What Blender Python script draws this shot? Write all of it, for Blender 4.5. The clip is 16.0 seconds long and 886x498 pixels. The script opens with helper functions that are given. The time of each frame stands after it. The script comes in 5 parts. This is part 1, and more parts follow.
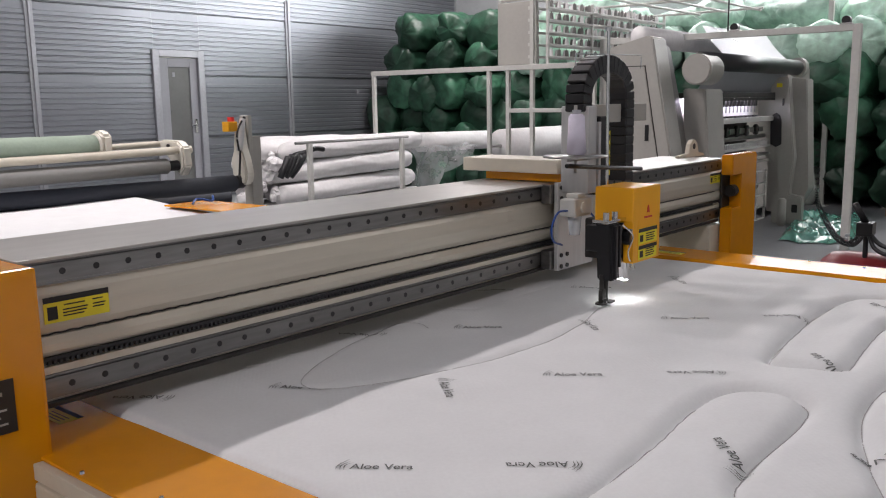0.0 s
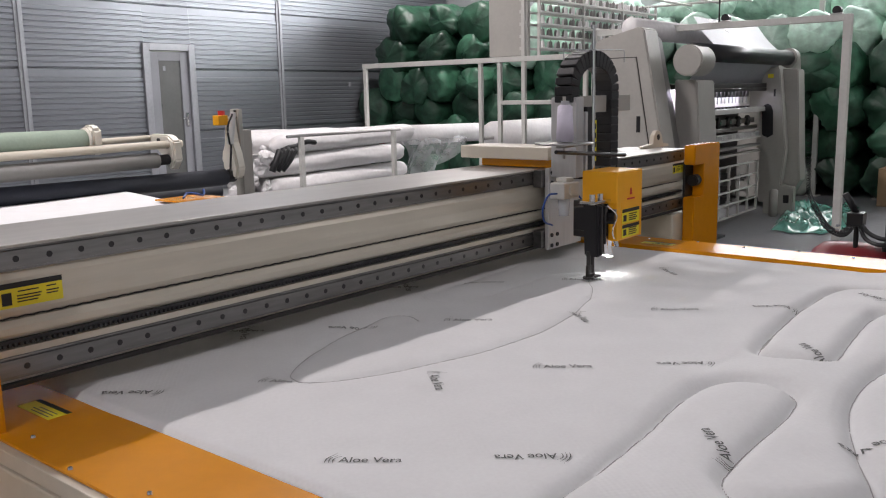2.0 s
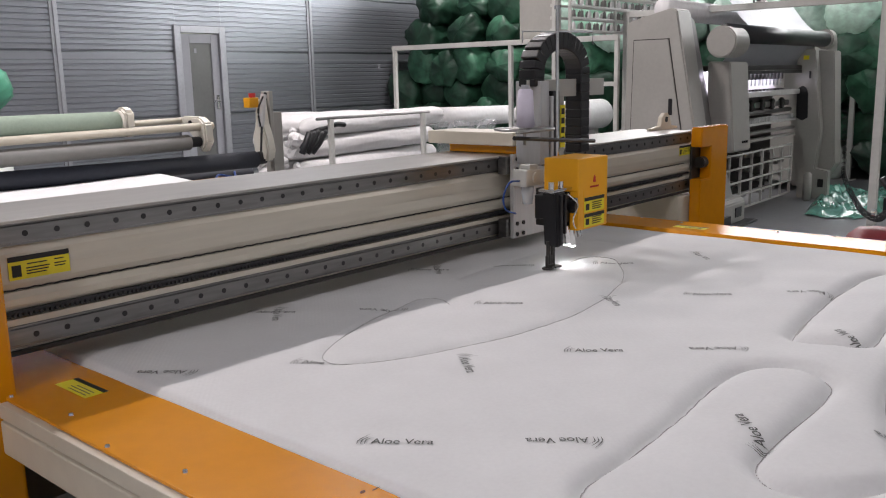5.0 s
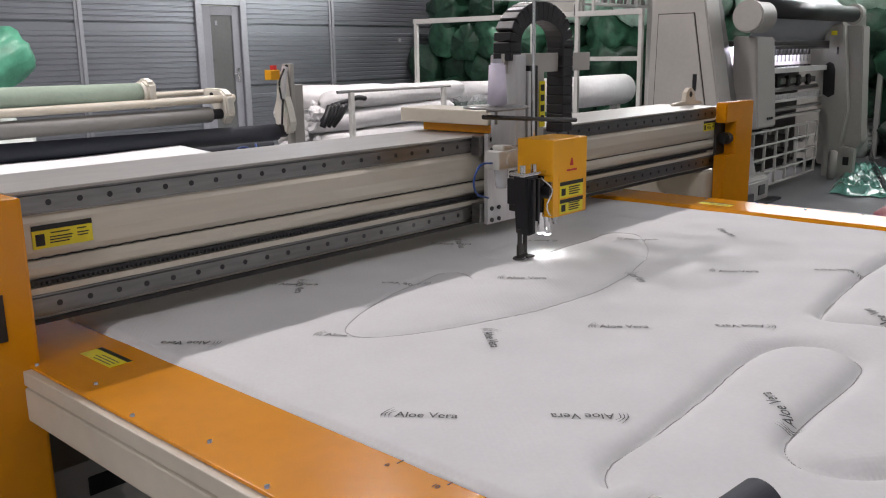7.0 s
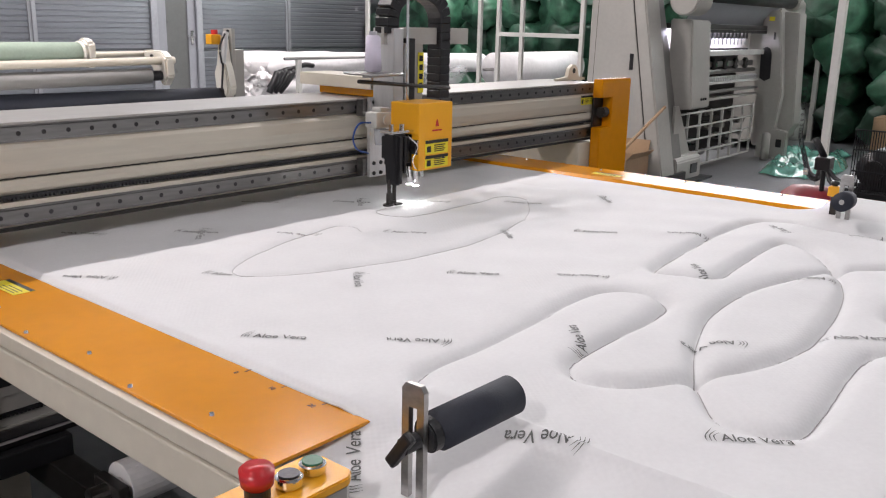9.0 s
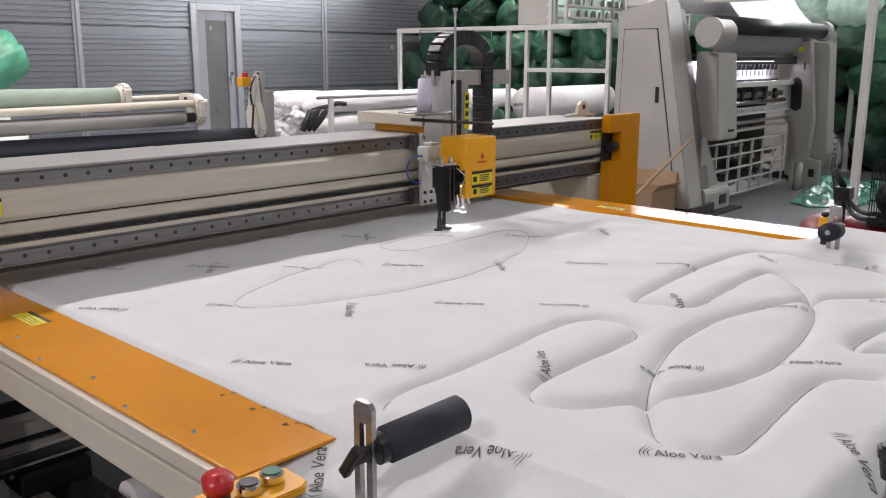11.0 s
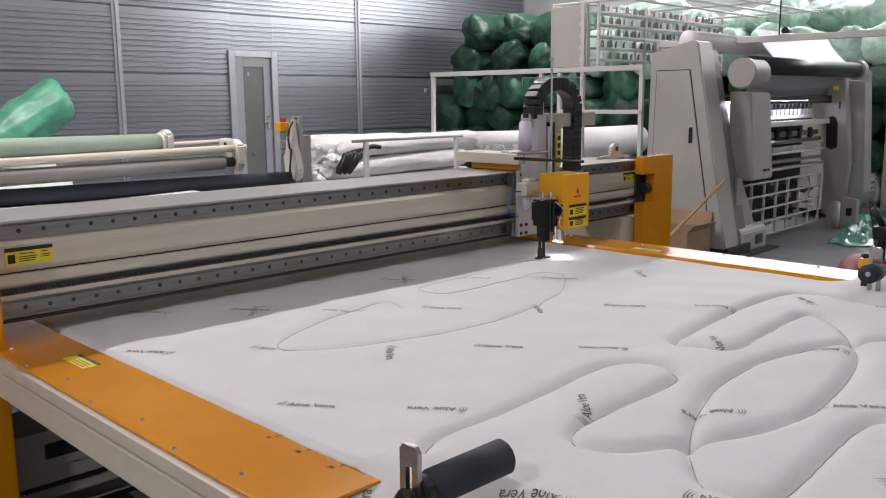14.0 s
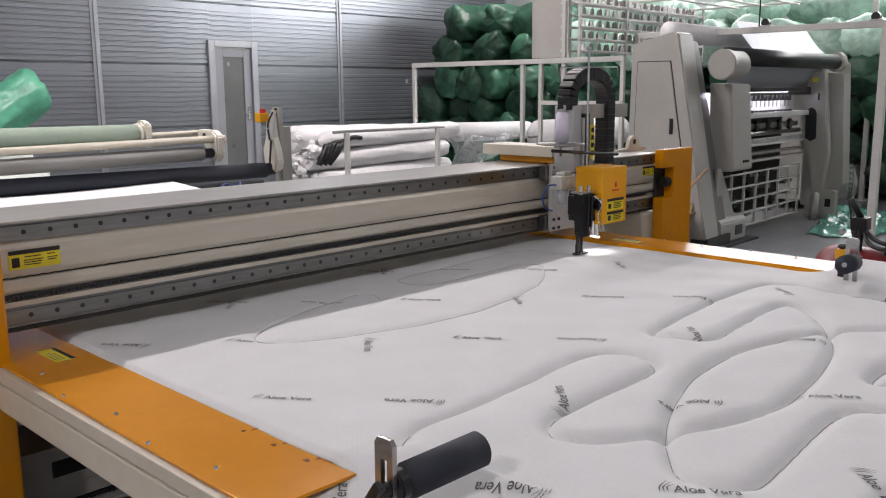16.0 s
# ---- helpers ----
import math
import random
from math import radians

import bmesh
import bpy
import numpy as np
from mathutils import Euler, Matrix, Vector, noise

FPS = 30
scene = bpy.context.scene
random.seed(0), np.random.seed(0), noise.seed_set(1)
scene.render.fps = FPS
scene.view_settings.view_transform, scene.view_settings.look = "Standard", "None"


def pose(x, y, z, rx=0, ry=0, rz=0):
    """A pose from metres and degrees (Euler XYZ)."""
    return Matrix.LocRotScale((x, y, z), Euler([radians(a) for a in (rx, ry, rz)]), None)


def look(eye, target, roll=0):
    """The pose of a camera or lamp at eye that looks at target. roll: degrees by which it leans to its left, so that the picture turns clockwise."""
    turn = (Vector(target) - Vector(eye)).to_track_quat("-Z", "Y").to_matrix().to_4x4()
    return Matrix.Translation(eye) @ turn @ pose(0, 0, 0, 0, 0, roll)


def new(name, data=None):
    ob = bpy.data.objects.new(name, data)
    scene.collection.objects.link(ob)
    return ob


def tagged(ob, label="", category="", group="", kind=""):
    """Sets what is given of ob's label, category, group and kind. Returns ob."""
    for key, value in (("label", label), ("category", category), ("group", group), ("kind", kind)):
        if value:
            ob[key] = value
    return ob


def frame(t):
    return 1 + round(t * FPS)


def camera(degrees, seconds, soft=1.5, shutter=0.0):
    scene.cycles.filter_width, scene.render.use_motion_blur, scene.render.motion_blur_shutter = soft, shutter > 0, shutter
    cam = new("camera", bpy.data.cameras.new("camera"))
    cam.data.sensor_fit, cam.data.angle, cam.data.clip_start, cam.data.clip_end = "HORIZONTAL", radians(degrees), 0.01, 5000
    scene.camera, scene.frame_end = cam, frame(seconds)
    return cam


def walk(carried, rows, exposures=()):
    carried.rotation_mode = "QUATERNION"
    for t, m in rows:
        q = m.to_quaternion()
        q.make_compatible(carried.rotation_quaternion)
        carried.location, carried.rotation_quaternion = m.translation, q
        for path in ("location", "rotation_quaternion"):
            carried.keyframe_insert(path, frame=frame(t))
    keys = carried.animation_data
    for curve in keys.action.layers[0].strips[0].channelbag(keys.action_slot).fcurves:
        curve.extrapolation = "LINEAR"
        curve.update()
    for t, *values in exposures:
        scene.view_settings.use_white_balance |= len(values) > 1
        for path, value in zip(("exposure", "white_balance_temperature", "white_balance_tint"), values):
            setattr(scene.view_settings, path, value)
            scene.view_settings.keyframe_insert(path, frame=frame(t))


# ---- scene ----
cam = camera(53.9, 16.0, soft=1.1, shutter=0.35)

PATH = [
    (0, (-0.76, -0.526, 1.391), (0.75, 0.743, 1.059), -0.9),
    (0.5, (-0.76, -0.53, 1.391), (0.752, 0.737, 1.06), -1.0),
    (1, (-0.758, -0.534, 1.391), (0.755, 0.732, 1.063), -1.0),
    (1.5, (-0.752, -0.533, 1.39), (0.765, 0.726, 1.053), -1.1),
    (2, (-0.753, -0.532, 1.391), (0.764, 0.724, 1.042), -1.2),
    (2.5, (-0.747, -0.538, 1.39), (0.768, 0.719, 1.039), -1.6),
    (3, (-0.751, -0.539, 1.393), (0.76, 0.724, 1.046), -1.6),
    (3.5, (-0.757, -0.529, 1.393), (0.739, 0.751, 1.044), -1.3),
    (4, (-0.755, -0.527, 1.392), (0.732, 0.758, 1.024), -1.3),
    (6.5, (-0.758, -0.514, 1.389), (0.683, 0.809, 0.974), -0.9),
    (7, (-0.754, -0.508, 1.385), (0.678, 0.817, 0.944), -0.9),
    (7.5, (-0.754, -0.494, 1.38), (0.681, 0.826, 0.932), -2.1),
    (7.7, (-0.725, -0.481, 1.373), (0.774, 0.777, 0.939), -3.5),
    (8, (-0.695, -0.483, 1.376), (0.949, 0.579, 0.964), -4.1),
    (8.2, (-0.717, -0.572, 1.372), (0.947, 0.466, 0.978), -2.9),
    (8.5, (-0.75, -0.718, 1.359), (0.826, 0.41, 0.866), 3.1),
    (9, (-0.798, -0.802, 1.394), (0.681, 0.447, 0.892), 1.3),
    (11.5, (-0.799, -0.987, 1.423), (0.618, 0.36, 1.004), 0.4),
    (12, (-0.817, -0.979, 1.425), (0.589, 0.385, 1.019), 0.5),
    (12.5, (-0.839, -0.977, 1.433), (0.534, 0.425, 1.048), -0.0),
    (13, (-0.849, -0.974, 1.437), (0.503, 0.456, 1.081), -0.3),
    (13.5, (-0.842, -0.979, 1.438), (0.524, 0.443, 1.1), -0.3),
    (14, (-0.829, -0.982, 1.436), (0.557, 0.42, 1.097), -0.5),
    (14.5, (-0.819, -0.982, 1.438), (0.577, 0.409, 1.095), -0.6),
    (15, (-0.808, -0.983, 1.437), (0.598, 0.397, 1.09), -0.6),
    (15.5, (-0.808, -0.983, 1.434), (0.603, 0.389, 1.08), -0.5),
    (16, (-0.815, -0.983, 1.435), (0.596, 0.388, 1.076), -0.4),
]
walk(cam, [(t, look(eye, target, roll)) for t, eye, target, roll in PATH],
     exposures=[(0, -0.40), (4, -0.38), (6.3, -0.33), (7.6, -0.30), (8.2, -0.27), (8.5, -0.18), (8.9, 0.12), (9.4, 0.12), (11.3, -0.10), (12.2, -0.2), (13.2, -0.28), (16, -0.28)])

# ---- light ----
world = bpy.data.worlds.new("world")
scene.world = world
world.use_nodes = True
wn, wl = world.node_tree.nodes, world.node_tree.links
sky = wn.new("ShaderNodeTexSky")
sky.sky_type, sky.sun_disc = "NISHITA", False
sky.sun_elevation, sky.sun_rotation = radians(50), radians(70)
wl.new(sky.outputs[0], wn["Background"].inputs[0])
wn["Background"].inputs[1].default_value = 0.12


def area_lamp(name, at, target, sx, sy, watts, colour=(1, 1, 1)):
    d = bpy.data.lights.new(name, "AREA")
    d.shape, d.size, d.size_y, d.energy, d.color = "RECTANGLE", sx, sy, watts, colour
    o = new(name, d)
    o.matrix_world = look(at, target)
    return o


# high-bay lamps under the roof and the high window band in the east wall
# back row set from the beam's shadow; front and left lamps are added fill
LAMPS = [(-1.2, 4.50), (0.5, 4.45), (2.2, 4.40), (3.9, 4.35), (5.6, 4.28), (8.0, 4.22), (0.6, -2.4), (5.0, -2.2), (9.8, 7.3), (-5.2, -1.0)]
WATTS = [56, 94, 94, 84, 64, 48, 22, 46, 140, 200]
for (lx, ly), w in zip(LAMPS, WATTS):
    lamp = area_lamp("bay_and_fill_lamp", (lx, ly, 4.90), (lx, ly, 0), 0.20, 0.20, w, (1.0, 0.908, 0.912))
    lamp.data.shape = "DISK"
area_lamp("window_daylight", (12.0, 2.5, 3.75), (6, 2.5, 2.0), 8.0, 1.0, 230, (1.0, 0.945, 0.96))


# ---- materials ----
def mat(name, colour, rough=0.5, metal=0.0, grain=0.06, scale=30.0, stain=0.08, bump=0.0, bump_scale=200.0, spread=0.0, coat=0.0, alpha=None, glow=0.0, stretch=None, trans=0.0):
    """A surface with two scales of colour variation, roughness variation and fine relief."""
    m = bpy.data.materials.new(name)
    m.use_nodes = True
    n, l = m.node_tree.nodes, m.node_tree.links
    b = n["Principled BSDF"]
    tc = n.new("ShaderNodeTexCoord")
    mp = n.new("ShaderNodeMapping")
    l.new(tc.outputs["Object"], mp.inputs[0])
    if stretch:
        mp.inputs["Scale"].default_value = stretch
    n1, n2 = n.new("ShaderNodeTexNoise"), n.new("ShaderNodeTexNoise")
    n1.inputs["Scale"].default_value, n1.inputs["Detail"].default_value = scale, 5
    n2.inputs["Scale"].default_value, n2.inputs["Detail"].default_value = scale * 0.07, 3
    for q in (n1, n2):
        l.new(mp.outputs[0], q.inputs["Vector"])
    h1, h2 = n.new("ShaderNodeMapRange"), n.new("ShaderNodeMapRange")
    for h, q, k in ((h1, n1, grain), (h2, n2, stain)):
        l.new(q.outputs["Fac"], h.inputs[0])
        h.inputs[1].default_value, h.inputs[2].default_value = 0.3, 0.7
        h.inputs[3].default_value, h.inputs[4].default_value = 1 - k, 1 + k
    mu = n.new("ShaderNodeMath")
    mu.operation = "MULTIPLY"
    l.new(h1.outputs[0], mu.inputs[0]), l.new(h2.outputs[0], mu.inputs[1])
    fac = mu.outputs[0]
    if spread:
        oi, hr, m2 = n.new("ShaderNodeObjectInfo"), n.new("ShaderNodeMapRange"), n.new("ShaderNodeMath")
        l.new(oi.outputs["Random"], hr.inputs[0])
        hr.inputs[3].default_value, hr.inputs[4].default_value = 1 - spread, 1 + spread
        m2.operation = "MULTIPLY"
        l.new(fac, m2.inputs[0]), l.new(hr.outputs[0], m2.inputs[1])
        fac = m2.outputs[0]
    vm = n.new("ShaderNodeVectorMath")
    vm.operation = "SCALE"
    vm.inputs[0].default_value = colour
    l.new(fac, vm.inputs["Scale"])
    l.new(vm.outputs[0], b.inputs["Base Color"])
    rr = n.new("ShaderNodeMapRange")
    l.new(n2.outputs["Fac"], rr.inputs[0])
    rr.inputs[3].default_value, rr.inputs[4].default_value = max(0.02, rough - 0.08), min(1, rough + 0.08)
    l.new(rr.outputs[0], b.inputs["Roughness"])
    b.inputs["Metallic"].default_value = metal
    b.inputs["Coat Weight"].default_value = coat
    if trans:
        b.inputs["Transmission Weight"].default_value = trans
    if alpha is not None:
        b.inputs["Alpha"].default_value = alpha
    if glow:
        b.inputs["Emission Color"].default_value = (*colour, 1)
        b.inputs["Emission Strength"].default_value = glow
    if bump:
        bp, n3 = n.new("ShaderNodeBump"), n.new("ShaderNodeTexNoise")
        n3.inputs["Scale"].default_value, n3.inputs["Detail"].default_value = bump_scale, 4
        l.new(mp.outputs[0], n3.inputs["Vector"])
        l.new(n3.outputs["Fac"], bp.inputs["Height"])
        bp.inputs["Strength"].default_value, bp.inputs["Distance"].default_value = bump, 0.01
        l.new(bp.outputs[0], b.inputs["Normal"])
    return m


IVORY = mat("ivory_enamel", (0.76, 0.73, 0.65), 0.36, grain=0.03, stain=0.06, bump=0.03, bump_scale=300)
TEAL = mat("teal_green_film", (0.10, 0.36, 0.23), 0.30, grain=0.25, scale=9, stain=0.2, bump=0.7, bump_scale=14)
CREAM = mat("cream_enamel", (0.62, 0.57, 0.47), 0.38, grain=0.03, stain=0.06, bump=0.04, bump_scale=300)
BEAM = mat("cream_aluminium", (0.60, 0.56, 0.47), 0.34, metal=0.15, grain=0.04, stain=0.1, stretch=(0.2, 1, 3))
ORANGE = mat("orange_enamel", (0.70, 0.275, 0.002), 0.20, grain=0.03, stain=0.07, bump=0.015, bump_scale=120)
YELLOW = mat("yellow_orange_enamel", (0.85, 0.40, 0.012), 0.35, grain=0.02, stain=0.04, bump=0.03, bump_scale=350)
LABEL = mat("yellow_label", (0.80, 0.70, 0.02), 0.4, grain=0.02)
INK = mat("black_print", (0.015, 0.015, 0.016), 0.6)
FADED = mat("grey_green_print", (0.12, 0.125, 0.122), 0.85)
CAPSTEEL = mat("worn_steel_sheet", (0.36, 0.35, 0.33), 0.36, metal=0.35, grain=0.08, scale=24, stain=0.2, stretch=(0.3, 1, 1))
STEEL = mat("ground_steel", (0.42, 0.41, 0.40), 0.30, metal=1.0, grain=0.12, scale=60, stain=0.15, stretch=(0.15, 1, 2))
RAIL = mat("dark_rail_steel", (0.22, 0.215, 0.21), 0.33, metal=1.0, grain=0.15, scale=50, stain=0.25, stretch=(0.2, 1, 2))
ALU = mat("brushed_aluminium", (0.60, 0.60, 0.60), 0.35, metal=0.5, grain=0.06, scale=80, stretch=(1, 1, 0.1))
CHROME = mat("chrome", (0.75, 0.75, 0.75), 0.12, metal=1.0)
BLACK = mat("black_plastic", (0.012, 0.012, 0.014), 0.38, grain=0.1, bump=0.05)
RUBBER = mat("dark_blue_rubber", (0.018, 0.022, 0.034), 0.7, grain=0.1, scale=60, bump=0.1, bump_scale=400)
DARK = mat("dark_machine_steel", (0.045, 0.042, 0.040), 0.45, metal=0.6, grain=0.15, stain=0.3)
GREYPAINT = mat("light_grey_enamel", (0.39, 0.38, 0.35), 0.42, grain=0.03, stain=0.07, bump=0.05, bump_scale=250)
GREYDARK = mat("mid_grey_enamel", (0.20, 0.195, 0.185), 0.45, grain=0.04, stain=0.08, bump=0.05)
OFFWHITE = mat("off_white_enamel", (0.66, 0.65, 0.60), 0.4, grain=0.03, stain=0.05)
FRAME = mat("white_frame_paint", (0.55, 0.55, 0.52), 0.45, grain=0.04, stain=0.08)
FLOOR = mat("sealed_grey_floor", (0.20, 0.205, 0.215), 0.38, grain=0.08, scale=14, stain=0.2, bump=0.06, bump_scale=60)
SIDING = mat("grey_metal_siding", (0.32, 0.335, 0.365), 0.33, metal=0.7, grain=0.02, scale=20, stain=0.04, spread=0.04)
SEAM = mat("grey_flashing", (0.45, 0.46, 0.49), 0.38, metal=0.5)
DOORGREY = mat("grey_door_paint", (0.36, 0.37, 0.40), 0.4, grain=0.03, stain=0.08)
DOORPANEL = mat("frosted_door_panel", (0.17, 0.175, 0.17), 0.3, grain=0.04, stain=0.1)
PLAIN = mat("plain_wall_paint", (0.55, 0.57, 0.58), 0.8, grain=0.04, stain=0.1, bump=0.1, bump_scale=40)
CEIL = mat("ceiling_sheet", (0.55, 0.57, 0.6), 0.6, grain=0.04, stain=0.1)
GREENBAG = mat("green_plastic_sack", (0.030, 0.100, 0.058), 0.48, grain=0.5, scale=7, stain=0.6, bump=0.8, bump_scale=11, spread=0.45)
# pale wrap with the strong window light on the top rolls coloured in
PALELITBAG = mat("pale_lit_green_sack", (0.42, 0.60, 0.50), 0.32, grain=0.25, scale=9, stain=0.25, bump=0.6, bump_scale=11, spread=0.3)
WHITEBAG = mat("white_sack", (0.62, 0.66, 0.62), 0.35, grain=0.12, scale=8, stain=0.2, bump=0.5, bump_scale=14, spread=0.15)
FOIL = mat("thin_green_film", (0.15, 0.40, 0.32), 0.16, grain=0.3, scale=12, stain=0.4, coat=0.4)
CLOTH = mat("white_cloth_roll", (0.76, 0.75, 0.75), 0.7, grain=0.05, scale=25, stain=0.1, bump=0.35, bump_scale=16)
SHEET = mat("grey_white_sheet", (0.38, 0.39, 0.42), 0.5, grain=0.04, scale=20, stain=0.08)
SAGE = mat("sage_cloth", (0.30, 0.38, 0.30), 0.75, grain=0.05, scale=60, bump=0.08, bump_scale=300)
FILM = mat("clear_film", (0.80, 0.82, 0.83), 0.12, grain=0.2, scale=9, alpha=0.32)
RED = mat("red_tank_paint", (0.17, 0.008, 0.012), 0.36, grain=0.05, stain=0.15)
ESTOP = mat("red_plastic", (0.55, 0.025, 0.03), 0.3, grain=0.02)
GREENBTN = mat("green_plastic", (0.02, 0.13, 0.07), 0.4)
BLUE = mat("blue_hose", (0.02, 0.07, 0.30), 0.35)
NAVY = mat("navy_cloth", (0.02, 0.025, 0.09), 0.7)
THREAD = mat("lilac_white_thread", (0.74, 0.70, 0.82), 0.8, bump=0.3, bump_scale=500)
CARDBOARD = mat("cardboard", (0.33, 0.22, 0.13), 0.85, grain=0.06, scale=40, stain=0.15)
GLOW = mat("white_led", (0.84, 0.80, 1.0), 0.5, glow=45.0)
HEADLED = mat("head_led", (1.0, 1.0, 1.0), 0.5, glow=80.0)
TUBE = mat("lamp_tube", (0.96, 0.98, 1.0), 0.5, glow=6.0)
DAY = mat("day_pane", (0.92, 0.97, 1.0), 0.3, glow=7.0)
GLASS = mat("clear_bowl", (0.75, 0.80, 0.85), 0.08, alpha=0.45)
# thread colour darkened to carry the shade of the seam's crease
STITCHSHADE = mat("grey_thread_shade", (0.38, 0.37, 0.37), 0.9)

# white knitted ticking: a fine waffle weave in real relief
FABRIC = mat("white_knit_ticking", (0.700, 0.708, 0.715), 0.85, grain=0.02, scale=120, stain=0.03)
fn, fl = FABRIC.node_tree.nodes, FABRIC.node_tree.links
ftc, fmp, fbp = fn.new("ShaderNodeTexCoord"), fn.new("ShaderNodeMapping"), fn.new("ShaderNodeBump")
fw1, fw2, fadd = fn.new("ShaderNodeTexWave"), fn.new("ShaderNodeTexWave"), fn.new("ShaderNodeMath")
fmp.inputs["Rotation"].default_value = (0, 0, radians(40))
fl.new(ftc.outputs["Object"], fmp.inputs[0])
fw2.bands_direction = "Y"
for q in (fw1, fw2):
    q.inputs["Scale"].default_value = 38
    q.inputs["Distortion"].default_value = 0.6
    fl.new(fmp.outputs[0], q.inputs["Vector"])
fl.new(fw1.outputs["Fac"], fadd.inputs[0]), fl.new(fw2.outputs["Fac"], fadd.inputs[1])
fl.new(fadd.outputs[0], fbp.inputs["Height"])
fbp.inputs["Strength"].default_value, fbp.inputs["Distance"].default_value = 0.055, 0.002
fl.new(fbp.outputs[0], fn["Principled BSDF"].inputs["Normal"])


# ---- building blocks ----
OFF = {}


def thing(name, at, label, category, group="", kind=""):
    """An Empty at the base of a thing; its parts are given in world metres."""
    e = new(name)
    e.empty_display_size = 0.05
    e.location = at
    OFF[e] = Vector(at)
    return tagged(e, label, category, group, kind)


def part(name, bm, material, parent=None, label="", smooth=False):
    """One mesh object from a bmesh in world metres, under a thing or a part."""
    me = bpy.data.meshes.new(name)
    base = OFF[parent] if parent else Vector((0, 0, 0))
    if base.length:
        bmesh.ops.translate(bm, verts=bm.verts, vec=-base)
    if smooth:
        for f in bm.faces:
            f.smooth = True
    bm.to_mesh(me)
    bm.free()
    me.materials.append(material)
    o = new(name, me)
    if parent:
        o.parent = parent
    OFF[o] = base.copy()
    if label:
        o["label"] = label
    return o


def solid(name, bm, material, label, category="", group="", kind="", smooth=False):
    """A thing that is one mesh."""
    return tagged(part(name, bm, material, None, "", smooth), label, category, group, kind)


def box(x0, x1, y0, y1, z0, z1, bevel=0.0, bm=None, seg=2):
    bm = bm or bmesh.new()
    sub = bmesh.new()
    bmesh.ops.create_cube(sub, size=1)
    for v in sub.verts:
        v.co = Vector(((x0 + x1) / 2 + v.co.x * (x1 - x0), (y0 + y1) / 2 + v.co.y * (y1 - y0), (z0 + z1) / 2 + v.co.z * (z1 - z0)))
    if bevel:
        bmesh.ops.bevel(sub, geom=list(sub.edges), offset=bevel, segments=seg, affect="EDGES", profile=0.6)
    return add(bm, sub)


def add(bm, sub):
    me = bpy.data.meshes.new("t")
    sub.to_mesh(me)
    sub.free()
    bm.from_mesh(me)
    bpy.data.meshes.remove(me)
    return bm


def cyl(p, q, r, seg=20, r2=None, bm=None, cap=True, bevel=0.0):
    """A rod from p to q."""
    bm = bm or bmesh.new()
    p, q = Vector(p), Vector(q)
    sub = bmesh.new()
    bmesh.ops.create_cone(sub, cap_ends=cap, segments=seg, radius1=r, radius2=r if r2 is None else r2, depth=(q - p).length)
    if bevel:
        es = [e for e in sub.edges if abs(abs(e.verts[0].co.z) - (q - p).length / 2) < 1e-6 and abs(e.verts[0].co.z - e.verts[1].co.z) < 1e-6]
        bmesh.ops.bevel(sub, geom=es, offset=bevel, segments=2, affect="EDGES")
    m = Matrix.Translation((p + q) / 2) @ (q - p).to_track_quat("Z", "Y").to_matrix().to_4x4()
    bmesh.ops.transform(sub, matrix=m, verts=sub.verts)
    return add(bm, sub)


def tube(points, r, seg=8, bm=None, closed=False):
    """A bent hose or wire through the points."""
    bm = bm or bmesh.new()
    pts = [Vector(p) for p in points]
    rings = []
    for i, p in enumerate(pts):
        d = pts[min(i + 1, len(pts) - 1)] - pts[max(i - 1, 0)]
        qt = d.to_track_quat("Z", "Y")
        rings.append([bm.verts.new(p + qt @ Vector((r * math.cos(a * math.tau / seg), r * math.sin(a * math.tau / seg), 0))) for a in range(seg)])
    for a, b in zip(rings, rings[1:]):
        for k in range(seg):
            bm.faces.new((a[k], a[(k + 1) % seg], b[(k + 1) % seg], b[k]))
    bm.faces.new(rings[0][::-1]), bm.faces.new(rings[-1])
    return bm


def prism(outline, axis, a, b, bevel=0.0):
    """An outline, drawn in the plane across an axis, thickened from a to b along it."""
    bm = bmesh.new()

    def at(u, v, w):
        return {"x": (w, u, v), "y": (u, w, v), "z": (u, v, w)}[axis]
    lo = [bm.verts.new(at(u, v, a)) for u, v in outline]
    hi = [bm.verts.new(at(u, v, b)) for u, v in outline]
    n = len(lo)
    bm.faces.new(lo), bm.faces.new(hi[::-1])
    for i in range(n):
        bm.faces.new((lo[i], hi[i], hi[(i + 1) % n], lo[(i + 1) % n]))
    bmesh.ops.recalc_face_normals(bm, faces=bm.faces)
    if bevel:
        bmesh.ops.bevel(bm, geom=list(bm.edges), offset=bevel, segments=2, affect="EDGES")
    return bm


def spline(points, steps=14):
    """Points along a smooth curve through the given ones (2D or 3D)."""
    p = [np.array(q, float) for q in points]
    p = [2 * p[0] - p[1]] + p + [2 * p[-1] - p[-2]]
    out = []
    for a, b, c, d in zip(p, p[1:], p[2:], p[3:]):
        for s in np.linspace(0, 1, steps, endpoint=False):
            out.append(0.5 * (2 * b + (c - a) * s + (2 * a - 5 * b + 4 * c - d) * s**2 + (3 * b - a - 3 * c + d) * s**3))
    out.append(p[-2])
    return np.array(out)


